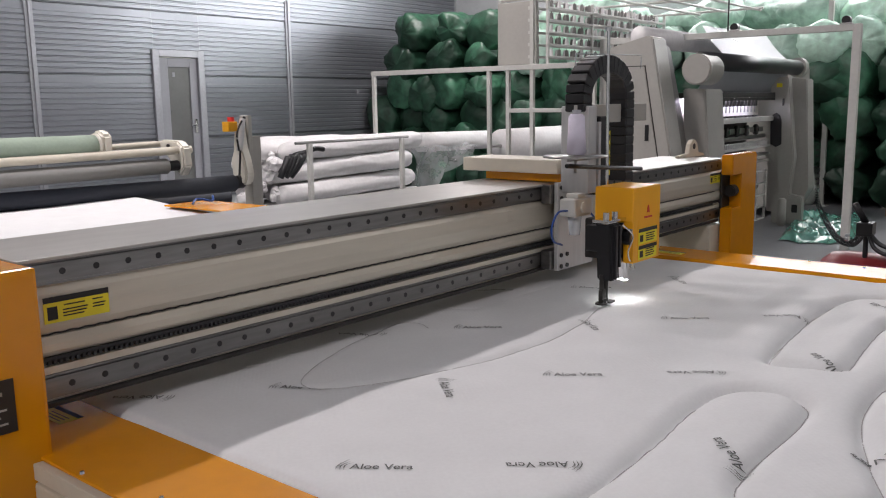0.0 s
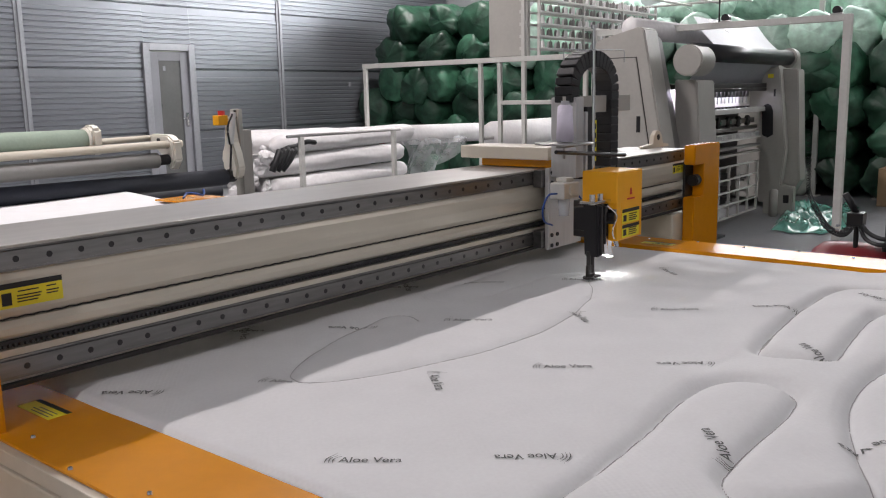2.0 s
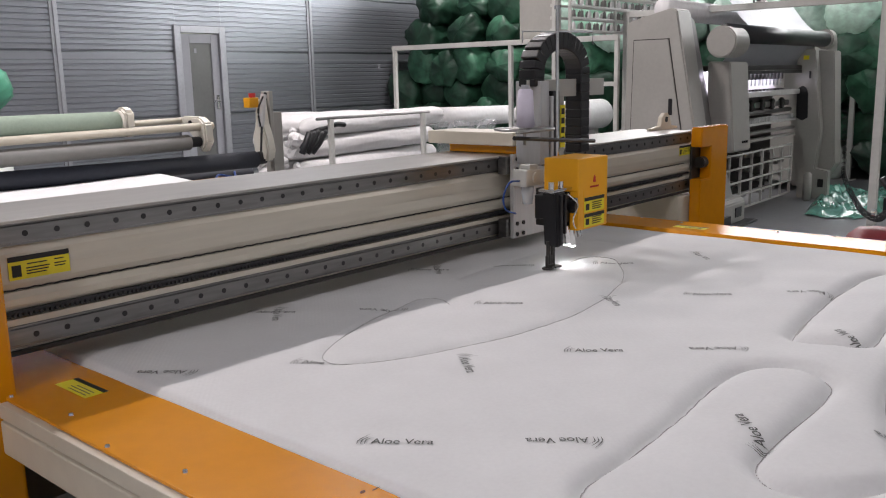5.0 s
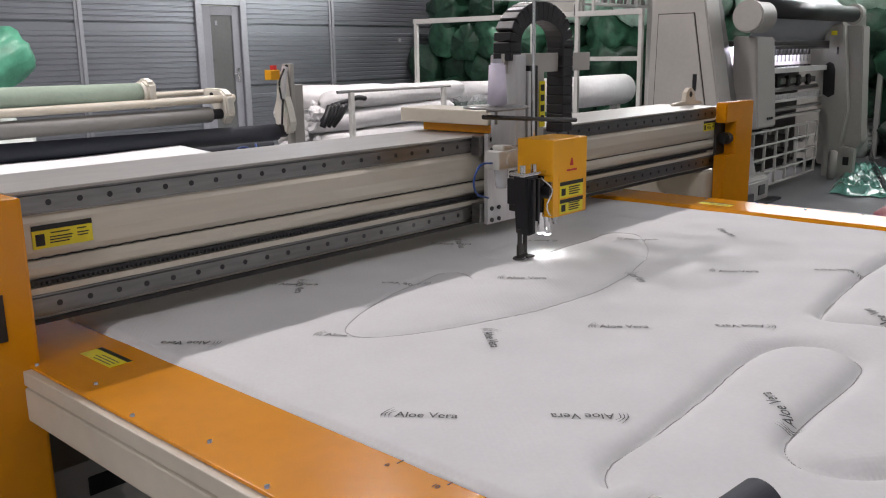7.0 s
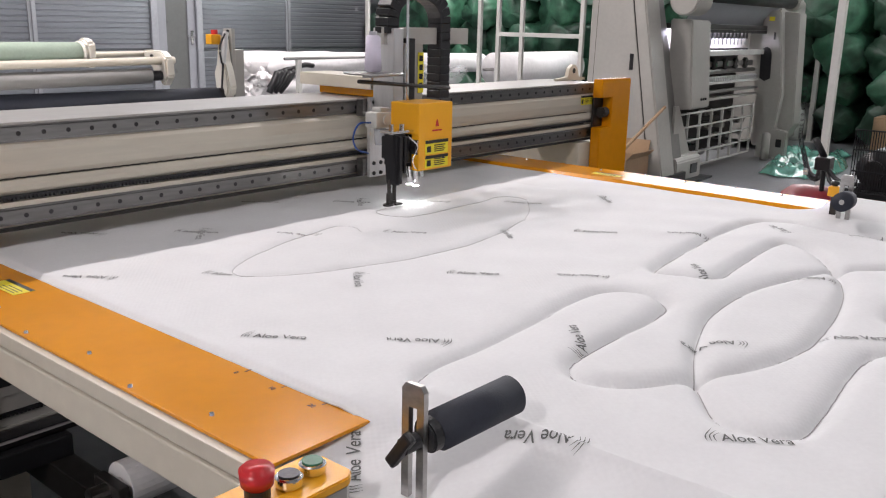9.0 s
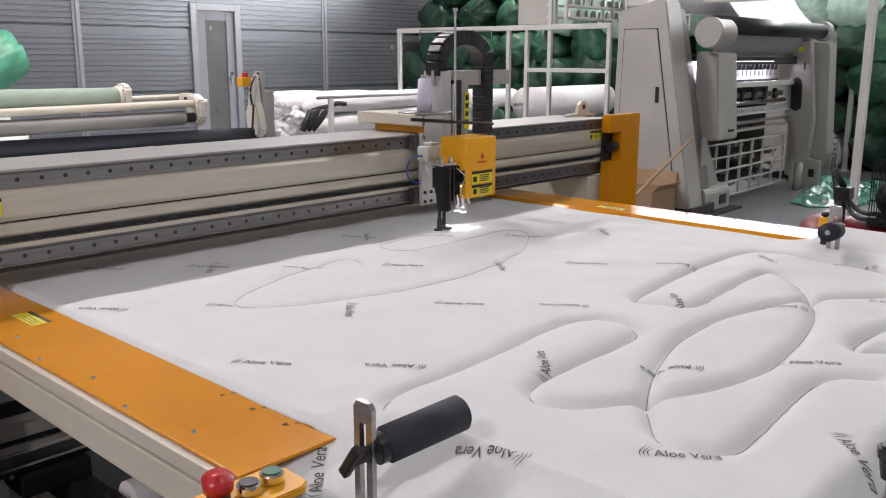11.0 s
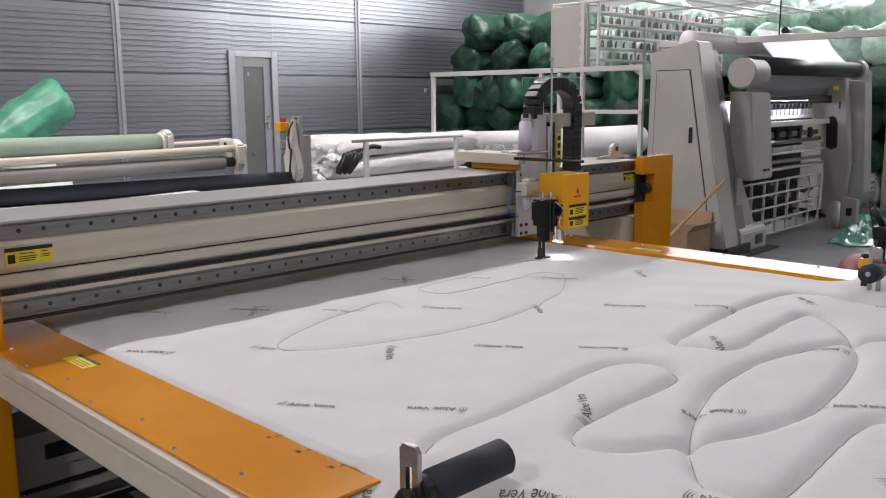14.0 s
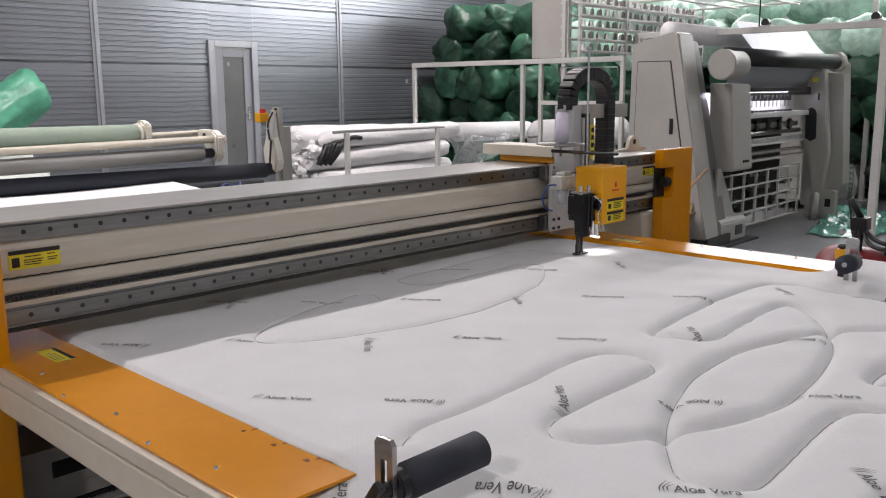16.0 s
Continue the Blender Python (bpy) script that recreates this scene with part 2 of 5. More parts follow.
def grid(nx, ny, at):
    """A sheet of nx by ny quads; at(u, v) gives the place."""
    us, vs = np.linspace(0, 1, nx + 1), np.linspace(0, 1, ny + 1)
    verts = [at(u, v) for v in vs for u in us]
    faces = [(j * (nx + 1) + i, j * (nx + 1) + i + 1, (j + 1) * (nx + 1) + i + 1, (j + 1) * (nx + 1) + i) for j in range(ny) for i in range(nx)]
    me = bpy.data.meshes.new("t")
    me.from_pydata(verts, [], faces)
    bm = bmesh.new()
    bm.from_mesh(me)
    bpy.data.meshes.remove(me)
    return bm


# ---- setting ----
WN, WE, WW, WS, TOP = 9.6, 12.6, -6.0, -6.0, 5.4
solid("floor", box(WW - 0.2, WE + 0.2, WS - 0.2, WN + 0.2, -0.15, 0.0), FLOOR, "smooth sealed grey workshop floor", kind="structure")
solid("ceiling", box(WW - 0.2, WE + 0.2, WS - 0.2, WN + 0.2, TOP, TOP + 0.15), CEIL, "plain light grey hall ceiling", kind="structure")

# north wall: backing with the door's opening, clad in ribbed metal sheets
D0, D1, DH = 6.06, 6.78, 2.10
nw = box(WW - 0.2, D0, WN + 0.05, WN + 0.2, 0, TOP)
box(D1, WE + 0.2, WN + 0.05, WN + 0.2, 0, TOP, bm=nw)
box(D0, D1, WN + 0.05, WN + 0.2, DH, TOP, bm=nw)
wall_north = solid("wall_north", nw, PLAIN, "grey ribbed metal hall wall with a door", kind="structure")


def cladding(x0, x1, z0, z1):
    """A ribbed sheet: shallow horizontal ribs 66 mm apart, with a rebate at its top and bottom."""
    bm = bmesh.new()
    zs, z = [(z0, 0.045), (z0 + 0.012, 0.045), (z0 + 0.016, 0.012)], z0 + 0.02
    while z + 0.066 < z1 - 0.02:
        zs += [(z, 0.012), (z + 0.008, 0.0), (z + 0.048, 0.0), (z + 0.056, 0.012)]
        z += 0.066
    zs += [(z1 - 0.006, 0.012), (z1, 0.045)]
    a = [bm.verts.new((x0, WN + d, h)) for h, d in zs]
    b = [bm.verts.new((x1, WN + d, h)) for h, d in zs]
    for i in range(len(a) - 1):
        bm.faces.new((a[i], a[i + 1], b[i + 1], b[i])).normal_update()
    bmesh.ops.recalc_face_normals(bm, faces=bm.faces)
    if bm.faces[0].normal.y > 0:
        bmesh.ops.reverse_faces(bm, faces=bm.faces)
    return bm


for x0, x1 in ((-3.48, 0.41), (0.45, 4.41), (4.45, D0 - 0.004), (D1 + 0.004, 8.38), (8.42, 12.55)):
    for z0 in (0.12, 0.96, 1.79, 2.61, 3.43, 4.25):
        part("cladding_sheet", cladding(x0, x1, z0, z0 + (0.83 if z0 < 4 else 1.1)), SIDING, wall_north)
for z0, z1 in ((DH + 0.01, 2.61), (2.61, 3.43), (3.43, 4.25), (4.25, 5.35)):
    part("cladding_sheet", cladding(D0 - 0.002, D1 + 0.002, z0, z1), SIDING, wall_north)
for x in (0.43, 4.43, 8.40):
    bm = box(x - 0.05, x + 0.05, WN - 0.012, WN + 0.03, 0, TOP, 0.004)
    box(x - 0.012, x + 0.012, WN - 0.03, WN - 0.005, 0, TOP, 0.004, bm=bm)
    part("seam_cover", bm, SEAM, wall_north, "grey metal flashing over a joint")
part("baseboard", box(WW, D0 - 0.01, WN - 0.01, WN + 0.03, 0, 0.12, 0.003), SEAM, wall_north)
part("pipe", cyl((2.86, WN - 0.05, 0), (2.86, WN - 0.05, 2.3), 0.025), SEAM, wall_north, "thin grey conduit")
part("wall_label", box(9.85, 9.91, WN - 0.006, WN - 0.001, 1.55, 1.62), SHEET, wall_north, "small white paper tag")

door_1 = thing("door_1", (6.49, WN, 0), "closed grey metal door with a dark narrow panel", "door", kind="structure")
fr = box(D0 - 0.045, D0 + 0.055, WN - 0.03, WN + 0.1, 0, DH + 0.03, 0.006)
box(D1 - 0.055, D1 + 0.045, WN - 0.03, WN + 0.1, 0, DH + 0.03, 0.006, bm=fr)
box(D0 + 0.055, D1 - 0.055, WN - 0.03, WN + 0.1, DH - 0.06, DH + 0.03, 0.006, bm=fr)
part("door_frame", fr, SEAM, door_1)
leaf = box(D0 + 0.06, D0 + 0.20, WN + 0.005, WN + 0.05, 0.01, DH - 0.07, 0.004)
box(D1 - 0.18, D1 - 0.06, WN + 0.005, WN + 0.05, 0.01, DH - 0.07, 0.004, bm=leaf)
box(D0 + 0.2, D1 - 0.18, WN + 0.005, WN + 0.05, DH - 0.19, DH - 0.07, 0.004, bm=leaf)
box(D0 + 0.2, D1 - 0.18, WN + 0.005, WN + 0.05, 0.01, 0.15, 0.004, bm=leaf)
part("leaf", leaf, DOORGREY, door_1)
part("panel", box(D0 + 0.2, D1 - 0.18, WN + 0.022, WN + 0.04, 0.15, DH - 0.19), DOORPANEL, door_1, "dark frosted panel")
hd = box(D1 - 0.145, D1 - 0.105, WN - 0.01, WN + 0.006, 1.03, 1.22, 0.004)
cyl((D1 - 0.125, WN - 0.05, 1.14), (D1 - 0.125, WN, 1.14), 0.01, 10, bm=hd)
cyl((D1 - 0.125, WN - 0.05, 1.14), (D1 - 0.24, WN - 0.05, 1.14), 0.01, 10, bm=hd)
part("door_handle", hd, CHROME, door_1, "steel lever handle")
part("notice", box(6.33, 6.37, WN + 0.016, WN + 0.021, 1.78, 1.84), SHEET, door_1, "small whitish sticker")

# east wall with a high window band, plain closing walls
ew = box(WE, WE + 0.2, WS - 0.2, WN, 0, 3.2)
box(WE, WE + 0.2, WS - 0.2, WN, 4.3, TOP, bm=ew)
box(WE, WE + 0.2, WS - 0.2, -2.0, 3.2, 4.3, bm=ew)
box(WE, WE + 0.2, 7.0, WN, 3.2, 4.3, bm=ew)
wall_east = solid("wall_east", ew, PLAIN, "plain grey-blue hall wall with high windows", kind="structure")
for i in range(6):
    y = -2.0 + 1.5 * i
    w = thing("window_%d" % (i + 1), (WE, y + 0.75, 3.2), "high bright window in a white frame", "window", kind="structure")
    wf = box(WE - 0.01, WE + 0.12, y, y + 0.05, 3.2, 4.3)
    box(WE - 0.01, WE + 0.12, y + 1.45, y + 1.5, 3.2, 4.3, bm=wf)
    box(WE - 0.01, WE + 0.12, y + 0.05, y + 1.45, 3.2, 3.25, bm=wf)
    box(WE - 0.01, WE + 0.12, y + 0.05, y + 1.45, 4.25, 4.3, bm=wf)
    part("window_frame", wf, FRAME, w)
    part("pane", box(WE + 0.05, WE + 0.07, y + 0.05, y + 1.45, 3.25, 4.25), DAY, w)
solid("wall_west", box(WW - 0.2, WW, WS, WN, 0, TOP), PLAIN, "plain grey hall wall", kind="structure")
solid("wall_south", box(WW, WE, WS - 0.2, WS, 0, TOP), PLAIN, "plain grey hall wall", kind="structure")
# fixtures out of view; those in front and at left only house added fill
for lx, ly in LAMPS:
    lt = thing("ceiling_light", (lx, ly, TOP), "round high-bay lamp added out of view under the roof", "lamp", "high-bay lamps")
    part("hanger", cyl((lx, ly, 5.12), (lx, ly, TOP), 0.01, 8), FRAME, lt)
    part("shade", cyl((lx, ly, 4.92), (lx, ly, 5.12), 0.24, 28, 0.10, cap=False), ALU, lt, "", True)
    part("diffuser", cyl((lx, ly, 4.925), (lx, ly, 4.935), 0.2, 28), TUBE, lt)

# ---- quilting table ----
Z = 0.85
W = 1.946
table = thing("quilting_table", (0.9, 1.4, 0), "long sewing table with orange edge plates and cream rails", "machine table")


def edge_plate(name, x0, x1, inner, Z=Z):
    bm = box(x0, x1, 0.0, 3.1, Z - 0.006, Z, 0.0015)
    lip = [(inner, Z - 0.001), (inner + (0.012 if inner == x1 else -0.012), Z - 0.02), (inner + (0.010 if inner == x1 else -0.010), Z - 0.022), (inner - (0.004 if inner == x1 else -0.004), Z - 0.004)]
    add(bm, prism(lip, "y", 0.0, 3.1))
    return part(name, bm, ORANGE, table, "glossy orange steel edge plate")


plate_l = edge_plate("edge_plate", -0.175, 0.0, 0.0)
ZR = Z + 0.018
plate_r = edge_plate("edge_plate", W, W + 0.175, W, ZR)
bolt = cyl((0, 0, 0), (0, 0, 0.003), 0.0044, 14, 0.0036)
box(-0.0034, 0.0034, -0.0007, 0.0007, 0.0026, 0.0034, bm=bolt)
bolt_me = bpy.data.meshes.new("bolt")
bolt.to_mesh(bolt_me), bolt.free(), bolt_me.materials.append(CHROME)
for p, xa, xb in ((plate_l, -0.166, -0.140), (plate_r, W + 0.166, W + 0.140)):
    for i in range(14):
        o = new("bolt", bolt_me)
        o.parent = p
        y = 0.175 + 0.171 * i
        o.location = Vector((xa if i % 2 else xb, y, Z if p is plate_l else ZR)) - OFF[p]
for p, x in ((plate_l, -0.012),):
    for i in range(3):
        part("ruler_mark", box(x, x + 0.014, 0.268 - 0.091 * i - 0.0008, 0.268 - 0.091 * i + 0.0008, Z + 0.0002, Z + 0.0008), INK, p)


def lettering(text, size, material, m, parent, name="lettering", depth=0.0002):
    """Words in the built-in font, as a mesh laid at the pose m."""
    c = bpy.data.curves.new("t", "FONT")
    c.body, c.size, c.extrude = text, size, depth
    o = bpy.data.objects.new("t", c)
    scene.collection.objects.link(o)
    me = bpy.data.meshes.new_from_object(o.evaluated_get(bpy.context.evaluated_depsgraph_get()))
    bpy.data.objects.remove(o)
    me.materials.clear()
    me.materials.append(material)
    q = new(name, me)
    q.parent = parent
    q.matrix_basis = Matrix.Translation(-OFF[parent]) @ m
    OFF[q] = OFF[parent]
    return q


lettering("0", 0.012, INK, pose(-0.028, 0.278, Z + 0.0006, 0, 0, -90), plate_l)
lettering("10", 0.012, INK, pose(-0.028, 0.192, Z + 0.0006, 0, 0, -90), plate_l)
lettering("20", 0.012, INK, pose(-0.028, 0.101, Z + 0.0006, 0, 0, -90), plate_l)


def warning_label(parent, x0, x1, y, z0, z1, flat=False):
    """A yellow sticker with a black heading bar, a pictogram block and lines of small print as bars."""
    def b(u0, u1, v0, v1, d):
        X = lambda u: x0 + (x1 - x0) * u
        if flat:
            Y = lambda v: z0 + (z1 - z0) * v
            return box(X(u0), X(u1), Y(v0), Y(v1), y, y + d)
        V = lambda v: z0 + (z1 - z0) * v
        return box(X(u0), X(u1), y - d, y, V(v0), V(v1))
    lab = part("warning_label", b(0, 1, 0, 1, 0.0006), LABEL, parent, "yellow warning sticker with black heading")
    bm = b(0.0, 1, 0.78, 1, 0.001)
    add(bm, b(0.05, 0.2, 0.12, 0.62, 0.001))
    for k, (u0, u1, v) in enumerate(((0.3, 0.62, 0.6), (0.28, 0.66, 0.42), (0.28, 0.64, 0.3), (0.28, 0.6, 0.18), (0.74, 0.9, 0.62), (0.74, 0.94, 0.44), (0.74, 0.92, 0.32))):
        add(bm, b(u0, u1, v, v + 0.05, 0.001))
    part("small_print", bm, INK, lab)
    return lab


for x0, x1, y0, y1 in ((-0.087, -0.043, 0.915, 1.03), (W + 0.043, W + 0.087, 0.73, 0.845)):
    zt = Z if x0 < 0 else ZR
    lab = part("warning_label", box(x0, x1, y0, y1, zt + 0.0003, zt + 0.0009), LABEL, table, "yellow warning sticker with black heading")
    part("small_print", box(x1 - 0.010, x1, y0, y1, zt + 0.0010, zt + 0.0013), INK, lab)
    for k in range(3):
        part("small_print", box(x0 + 0.006 + 0.008 * k, x0 + 0.008 + 0.008 * k, y0 + 0.012, y1 - 0.04 + 0.008 * (k % 2), zt + 0.0010, zt + 0.0013), FADED, lab)

for s, x0, x1 in ((-1, -0.188, -0.02), (1, W + 0.02, W + 0.188)):
    xo = x0 if s < 0 else x1
    part("side_rail", box(min(xo, xo - s * 0.05), max(xo, xo - s * 0.05), 0.02, 3.1, 0.816, Z - 0.007, 0.002), CREAM, table, "cream painted side rail")
    part("side_rail", box(min(xo, xo - s * 0.05), max(xo, xo - s * 0.05), 0.02, 3.1, 0.748, 0.811, 0.005), CREAM, table, "cream painted side rail")
    part("side_rail", box(min(xo - s * 0.008, xo - s * 0.05), max(xo - s * 0.008, xo - s * 0.05), 0.02, 3.1, 0.810, 0.817), DARK, table)
part("plate_riser", box(W + 0.006, W + 0.17, 0.02, 3.1, Z - 0.006, ZR - 0.007), CREAM, table)
part("table_bed", box(0.0, W, 0.02, 3.1, Z - 0.04, Z - 0.012), GREYDARK, table)
for y in (0.35, 1.6, 2.9):
    for x in (0.12, W - 0.12):
        part("leg", box(x - 0.05, x + 0.05, y - 0.05, y + 0.05, 0.0, 0.81, 0.006), CREAM, table)
for x in (0.12, W - 0.12):
    part("stretcher", box(x - 0.035, x + 0.035, 0.4, 2.85, 0.22, 0.30, 0.006), DARK, table)
for y in (0.35, 2.9):
    part("stretcher", box(0.17, W - 0.17, y - 0.03, y + 0.03, 0.5, 0.58, 0.006), CREAM, table)
# running rails of the gantry beside the table
for x in (-0.26, W + 0.79):
    gr = thing("ground_rail", (x, 1.5, 0), "low steel guide rail on a dark base beside the table", "rail", "gantry guide rails")
    part("base_beam", box(x - 0.09, x + 0.09, -0.05, 3.3, 0.0, 0.38, 0.008), DARK, gr)
    part("rail", box(x - 0.018, x + 0.018, -0.05, 3.3, 0.38, 0.41, 0.003), STEEL, gr)
    part("cover_strip", box(x + 0.03, x + 0.085, -0.05, 3.3, 0.381, 0.395, 0.002), ALU, gr)
# cloth roll hanging under the table
under = thing("under_roll", (0.9, 0.7, 0), "pale cloth roll on a bar under the table", "roll")
part("cloth", cyl((0.02, 0.75, 0.45), (1.7, 0.75, 0.45), 0.05, 24), CLOTH, under)
part("bar", cyl((-0.05, 0.75, 0.45), (1.79, 0.75, 0.45), 0.018, 12), STEEL, under)
for x in (0.0, 1.74):
    part("bracket", box(x - 0.012, x + 0.012, 0.70, 0.80, 0.0, 0.47, 0.003), DARK, under)

# ---- ticking on the table ----
# seams, as smooth lines over a few control places
LEAF = spline([(0.784, 0.821), (0.804, 0.872), (0.769, 0.907), (0.693, 0.897), (0.524, 0.857), (0.378, 0.793), (0.319, 0.751), (0.305, 0.71), (0.318, 0.68), (0.381, 0.636), (0.516, 0.582), (0.713, 0.54), (0.88, 0.529), (1.035, 0.547), (1.153, 0.58), (1.228, 0.604)])
# the stretch sewn while the head runs: seconds, x, y of the needle
SEWN = [(0, 1.228, 0.604), (0.5, 1.281, 0.629), (1, 1.325, 0.655), (1.5, 1.369, 0.687), (2, 1.415, 0.722), (2.5, 1.460, 0.771), (3, 1.450, 0.826), (3.5, 1.404, 0.846), (4, 1.342, 0.840), (5.2, 1.201, 0.836), (6.5, 1.057, 0.836), (7, 0.997, 0.842), (7.5, 0.968, 0.886), (8, 0.965, 0.930), (8.5, 0.992, 0.968), (9, 1.060, 0.982), (10.2, 1.195, 0.986), (11.5, 1.335, 0.990), (12, 1.398, 0.993), (12.5, 1.460, 0.996), (13, 1.512, 1.004), (13.5, 1.577, 1.004), (14, 1.622, 0.996), (14.5, 1.680, 0.963), (15, 1.680, 0.906), (15.5, 1.684, 0.854), (16, 1.690, 0.790)]
INNER = spline([p[1:] for p in SEWN], 6)
LOOP = spline([(0.113, 0.019), (0.147, 0.045), (0.193, 0.058), (0.279, 0.059), (0.447, 0.068), (0.621, 0.086), (0.724, 0.086), (0.78, 0.049), (0.793, -0.015), (0.764, -0.07), (0.695, -0.09), (0.527, -0.093), (0.389, -0.097), (0.335, -0.118), (0.309, -0.156), (0.32, -0.201), (0.36, -0.24), (0.441, -0.283), (0.532, -0.324), (0.639, -0.353), (0.77, -0.362), (0.954, -0.343), (1.121, -0.306), (1.254, -0.248), (1.396, -0.157), (1.446, -0.085), (1.408, -0.045), (1.197, -0.054), (1.013, -0.067), (0.978, -0.007), (0.986, 0.058), (1.047, 0.09), (1.287, 0.118), (1.542, 0.129), (1.689, 0.111), (1.713, 0.036), (1.682, -0.092), (1.664, -0.245), (1.551, -0.449)])
OVAL = spline([(1.449, -0.408), (1.374, -0.338), (1.265, -0.249), (1.151, -0.201), (0.956, -0.157), (0.77, -0.163), (0.581, -0.219), (0.445, -0.281), (0.371, -0.33), (0.324, -0.371), (0.309, -0.412), (0.328, -0.457), (0.367, -0.477), (0.485, -0.473), (0.633, -0.459), (0.733, -0.46), (0.774, -0.484), (0.801, -0.53)])
HOOK = spline([(1.071, -0.561), (0.968, -0.489), (0.943, -0.454), (1.004, -0.435), (1.142, -0.449), (1.295, -0.51)])
SEAMS = [LEAF, INNER, LOOP, OVAL, HOOK]
X0, X1, Y0, Y1 = -0.115, 2.05, -0.66, 2.46
NX, NY = 330, 470
gx = np.linspace(X0, X1, NX + 1)
gy = np.concatenate([np.linspace(Y0, 1.0, 331), np.linspace(1.0, Y1, NY - 330 + 1)[1:]])
GX, GY = np.meshgrid(gx, gy)


def seam_distance(px, py, line):
    d = np.full(px.shape, 9.0)
    for a, b in zip(line[:-1], line[1:]):
        ab = b - a
        t = np.clip(((px - a[0]) * ab[0] + (py - a[1]) * ab[1]) / max(ab @ ab, 1e-9), 0, 1)
        d = np.minimum(d, np.hypot(px - a[0] - t * ab[0], py - a[1] - t * ab[1]))
    return d


DEPTH = {0: 0.008, 1: 0.004, 2: 0.014, 3: 0.014, 4: 0.014}


def fabric_height(px, py):
    """Height of the ticking: puffed foam pulled down along the seams, level under the gantry, sloping off past the table's front corners."""
    px, py = np.asarray(px, float), np.asarray(py, float)
    puff = Z + 0.008 + 0.012 * np.clip((0.10 - py) / 0.12, 0, 1)
    z = puff + 0 * px
    for k, line in enumerate(SEAMS):
        d = seam_distance(px, py, line)
        z -= DEPTH[k] * (np.exp(-d / (0.009 if k > 1 else 0.014)) + (0.6 * np.exp(-((d / 0.022) ** 2)) if k > 1 else 0.0))
    z += 0.0015 * np.sin(px * 9 + 1.3) * np.sin(py * 7 + 0.4) + 0.0008 * np.sin(px * 31 + py * 17)
    z -= 0.05 * np.clip((-0.60 - py) / 0.06, 0, 1) ** 2
    front = np.clip((0.06 - py) / 0.1, 0, 1)
    left = np.clip((0.105 - px) / 0.03, 0, 1)
    z -= front * (np.clip(0.105 - px, 0, 1) * 0.24 + left * 0.006)
    z += front * 0.004 * np.exp(-(((px - 0.108) / 0.006) ** 2)) * np.clip((-0.10 - py) / 0.05, 0, 1)
    right = np.clip(px - 1.86, 0, 1)
    z += front * right * 0.16
    # tucked below the edge plates beside the table
    side = np.clip((0.012 - px) / 0.012, 0, 1) + np.clip((px - (W - 0.012)) / 0.012, 0, 1)
    z -= (1 - front) * np.clip(side, 0, 1) * 0.009
    return z


GZ = fabric_height(GX, GY)
keep = lambda i, j: not (GY[j, i] > 0.012 and (GX[j, i] < -0.006 or GX[j, i] > W + 0.004))
idx = np.arange(GX.size).reshape(GX.shape)
me = bpy.data.meshes.new("ticking")
faces = [(int(idx[j, i]), int(idx[j, i + 1]), int(idx[j + 1, i + 1]), int(idx[j + 1, i])) for j in range(NY) for i in range(NX) if keep(i, j) and keep(i + 1, j)]
me.from_pydata(np.stack([GX, GY, GZ], -1).reshape(-1, 3).tolist(), [], faces)
me.polygons.foreach_set("use_smooth", [True] * len(me.polygons))
me.materials.append(FABRIC)
ticking = new("ticking", me)
tagged(ticking, "white printed mattress ticking with quilted curves, on the table", "fabric")
OFF[ticking] = Vector((0, 0, 0))
sol = ticking.modifiers.new("thickness", "SOLIDIFY")
sol.thickness, sol.offset = 0.004, -1

# sewn threads along the finished seams, greyed to paint in the crease's shade
def cloth_height(px, py):
    """Height of the built cloth's surface, between its mesh points."""
    fi = np.clip(np.interp(px, gx, np.arange(NX + 1)), 0, NX - 1e-6)
    fj = np.clip(np.interp(py, gy, np.arange(NY + 1)), 0, NY - 1e-6)
    i, j = fi.astype(int), fj.astype(int)
    u, v = fi - i, fj - j
    return (GZ[j, i] * (1 - u) + GZ[j, i + 1] * u) * (1 - v) + (GZ[j + 1, i] * (1 - u) + GZ[j + 1, i + 1] * u) * v


def seam_thread(line, r=0.0009, parent=ticking):
    pts = [(p[0], p[1], z + 0.0005) for p, z in zip(line, cloth_height(line[:, 0], line[:, 1]))]
    return part("seam_thread", tube(pts, r, 5), STITCHSHADE, parent)


for line in (LOOP, OVAL, HOOK):
    seam_thread(line)
seam_thread(LEAF, 0.0006)
NEW_STITCHES = [(a[0], b[0], seam_thread(INNER[6 * k : 6 * k + 7], 0.0006)) for k, (a, b) in enumerate(zip(SEWN, SEWN[1:]))]

# printed words, in three directions on a regular repeat
PRINT = bmesh.new()


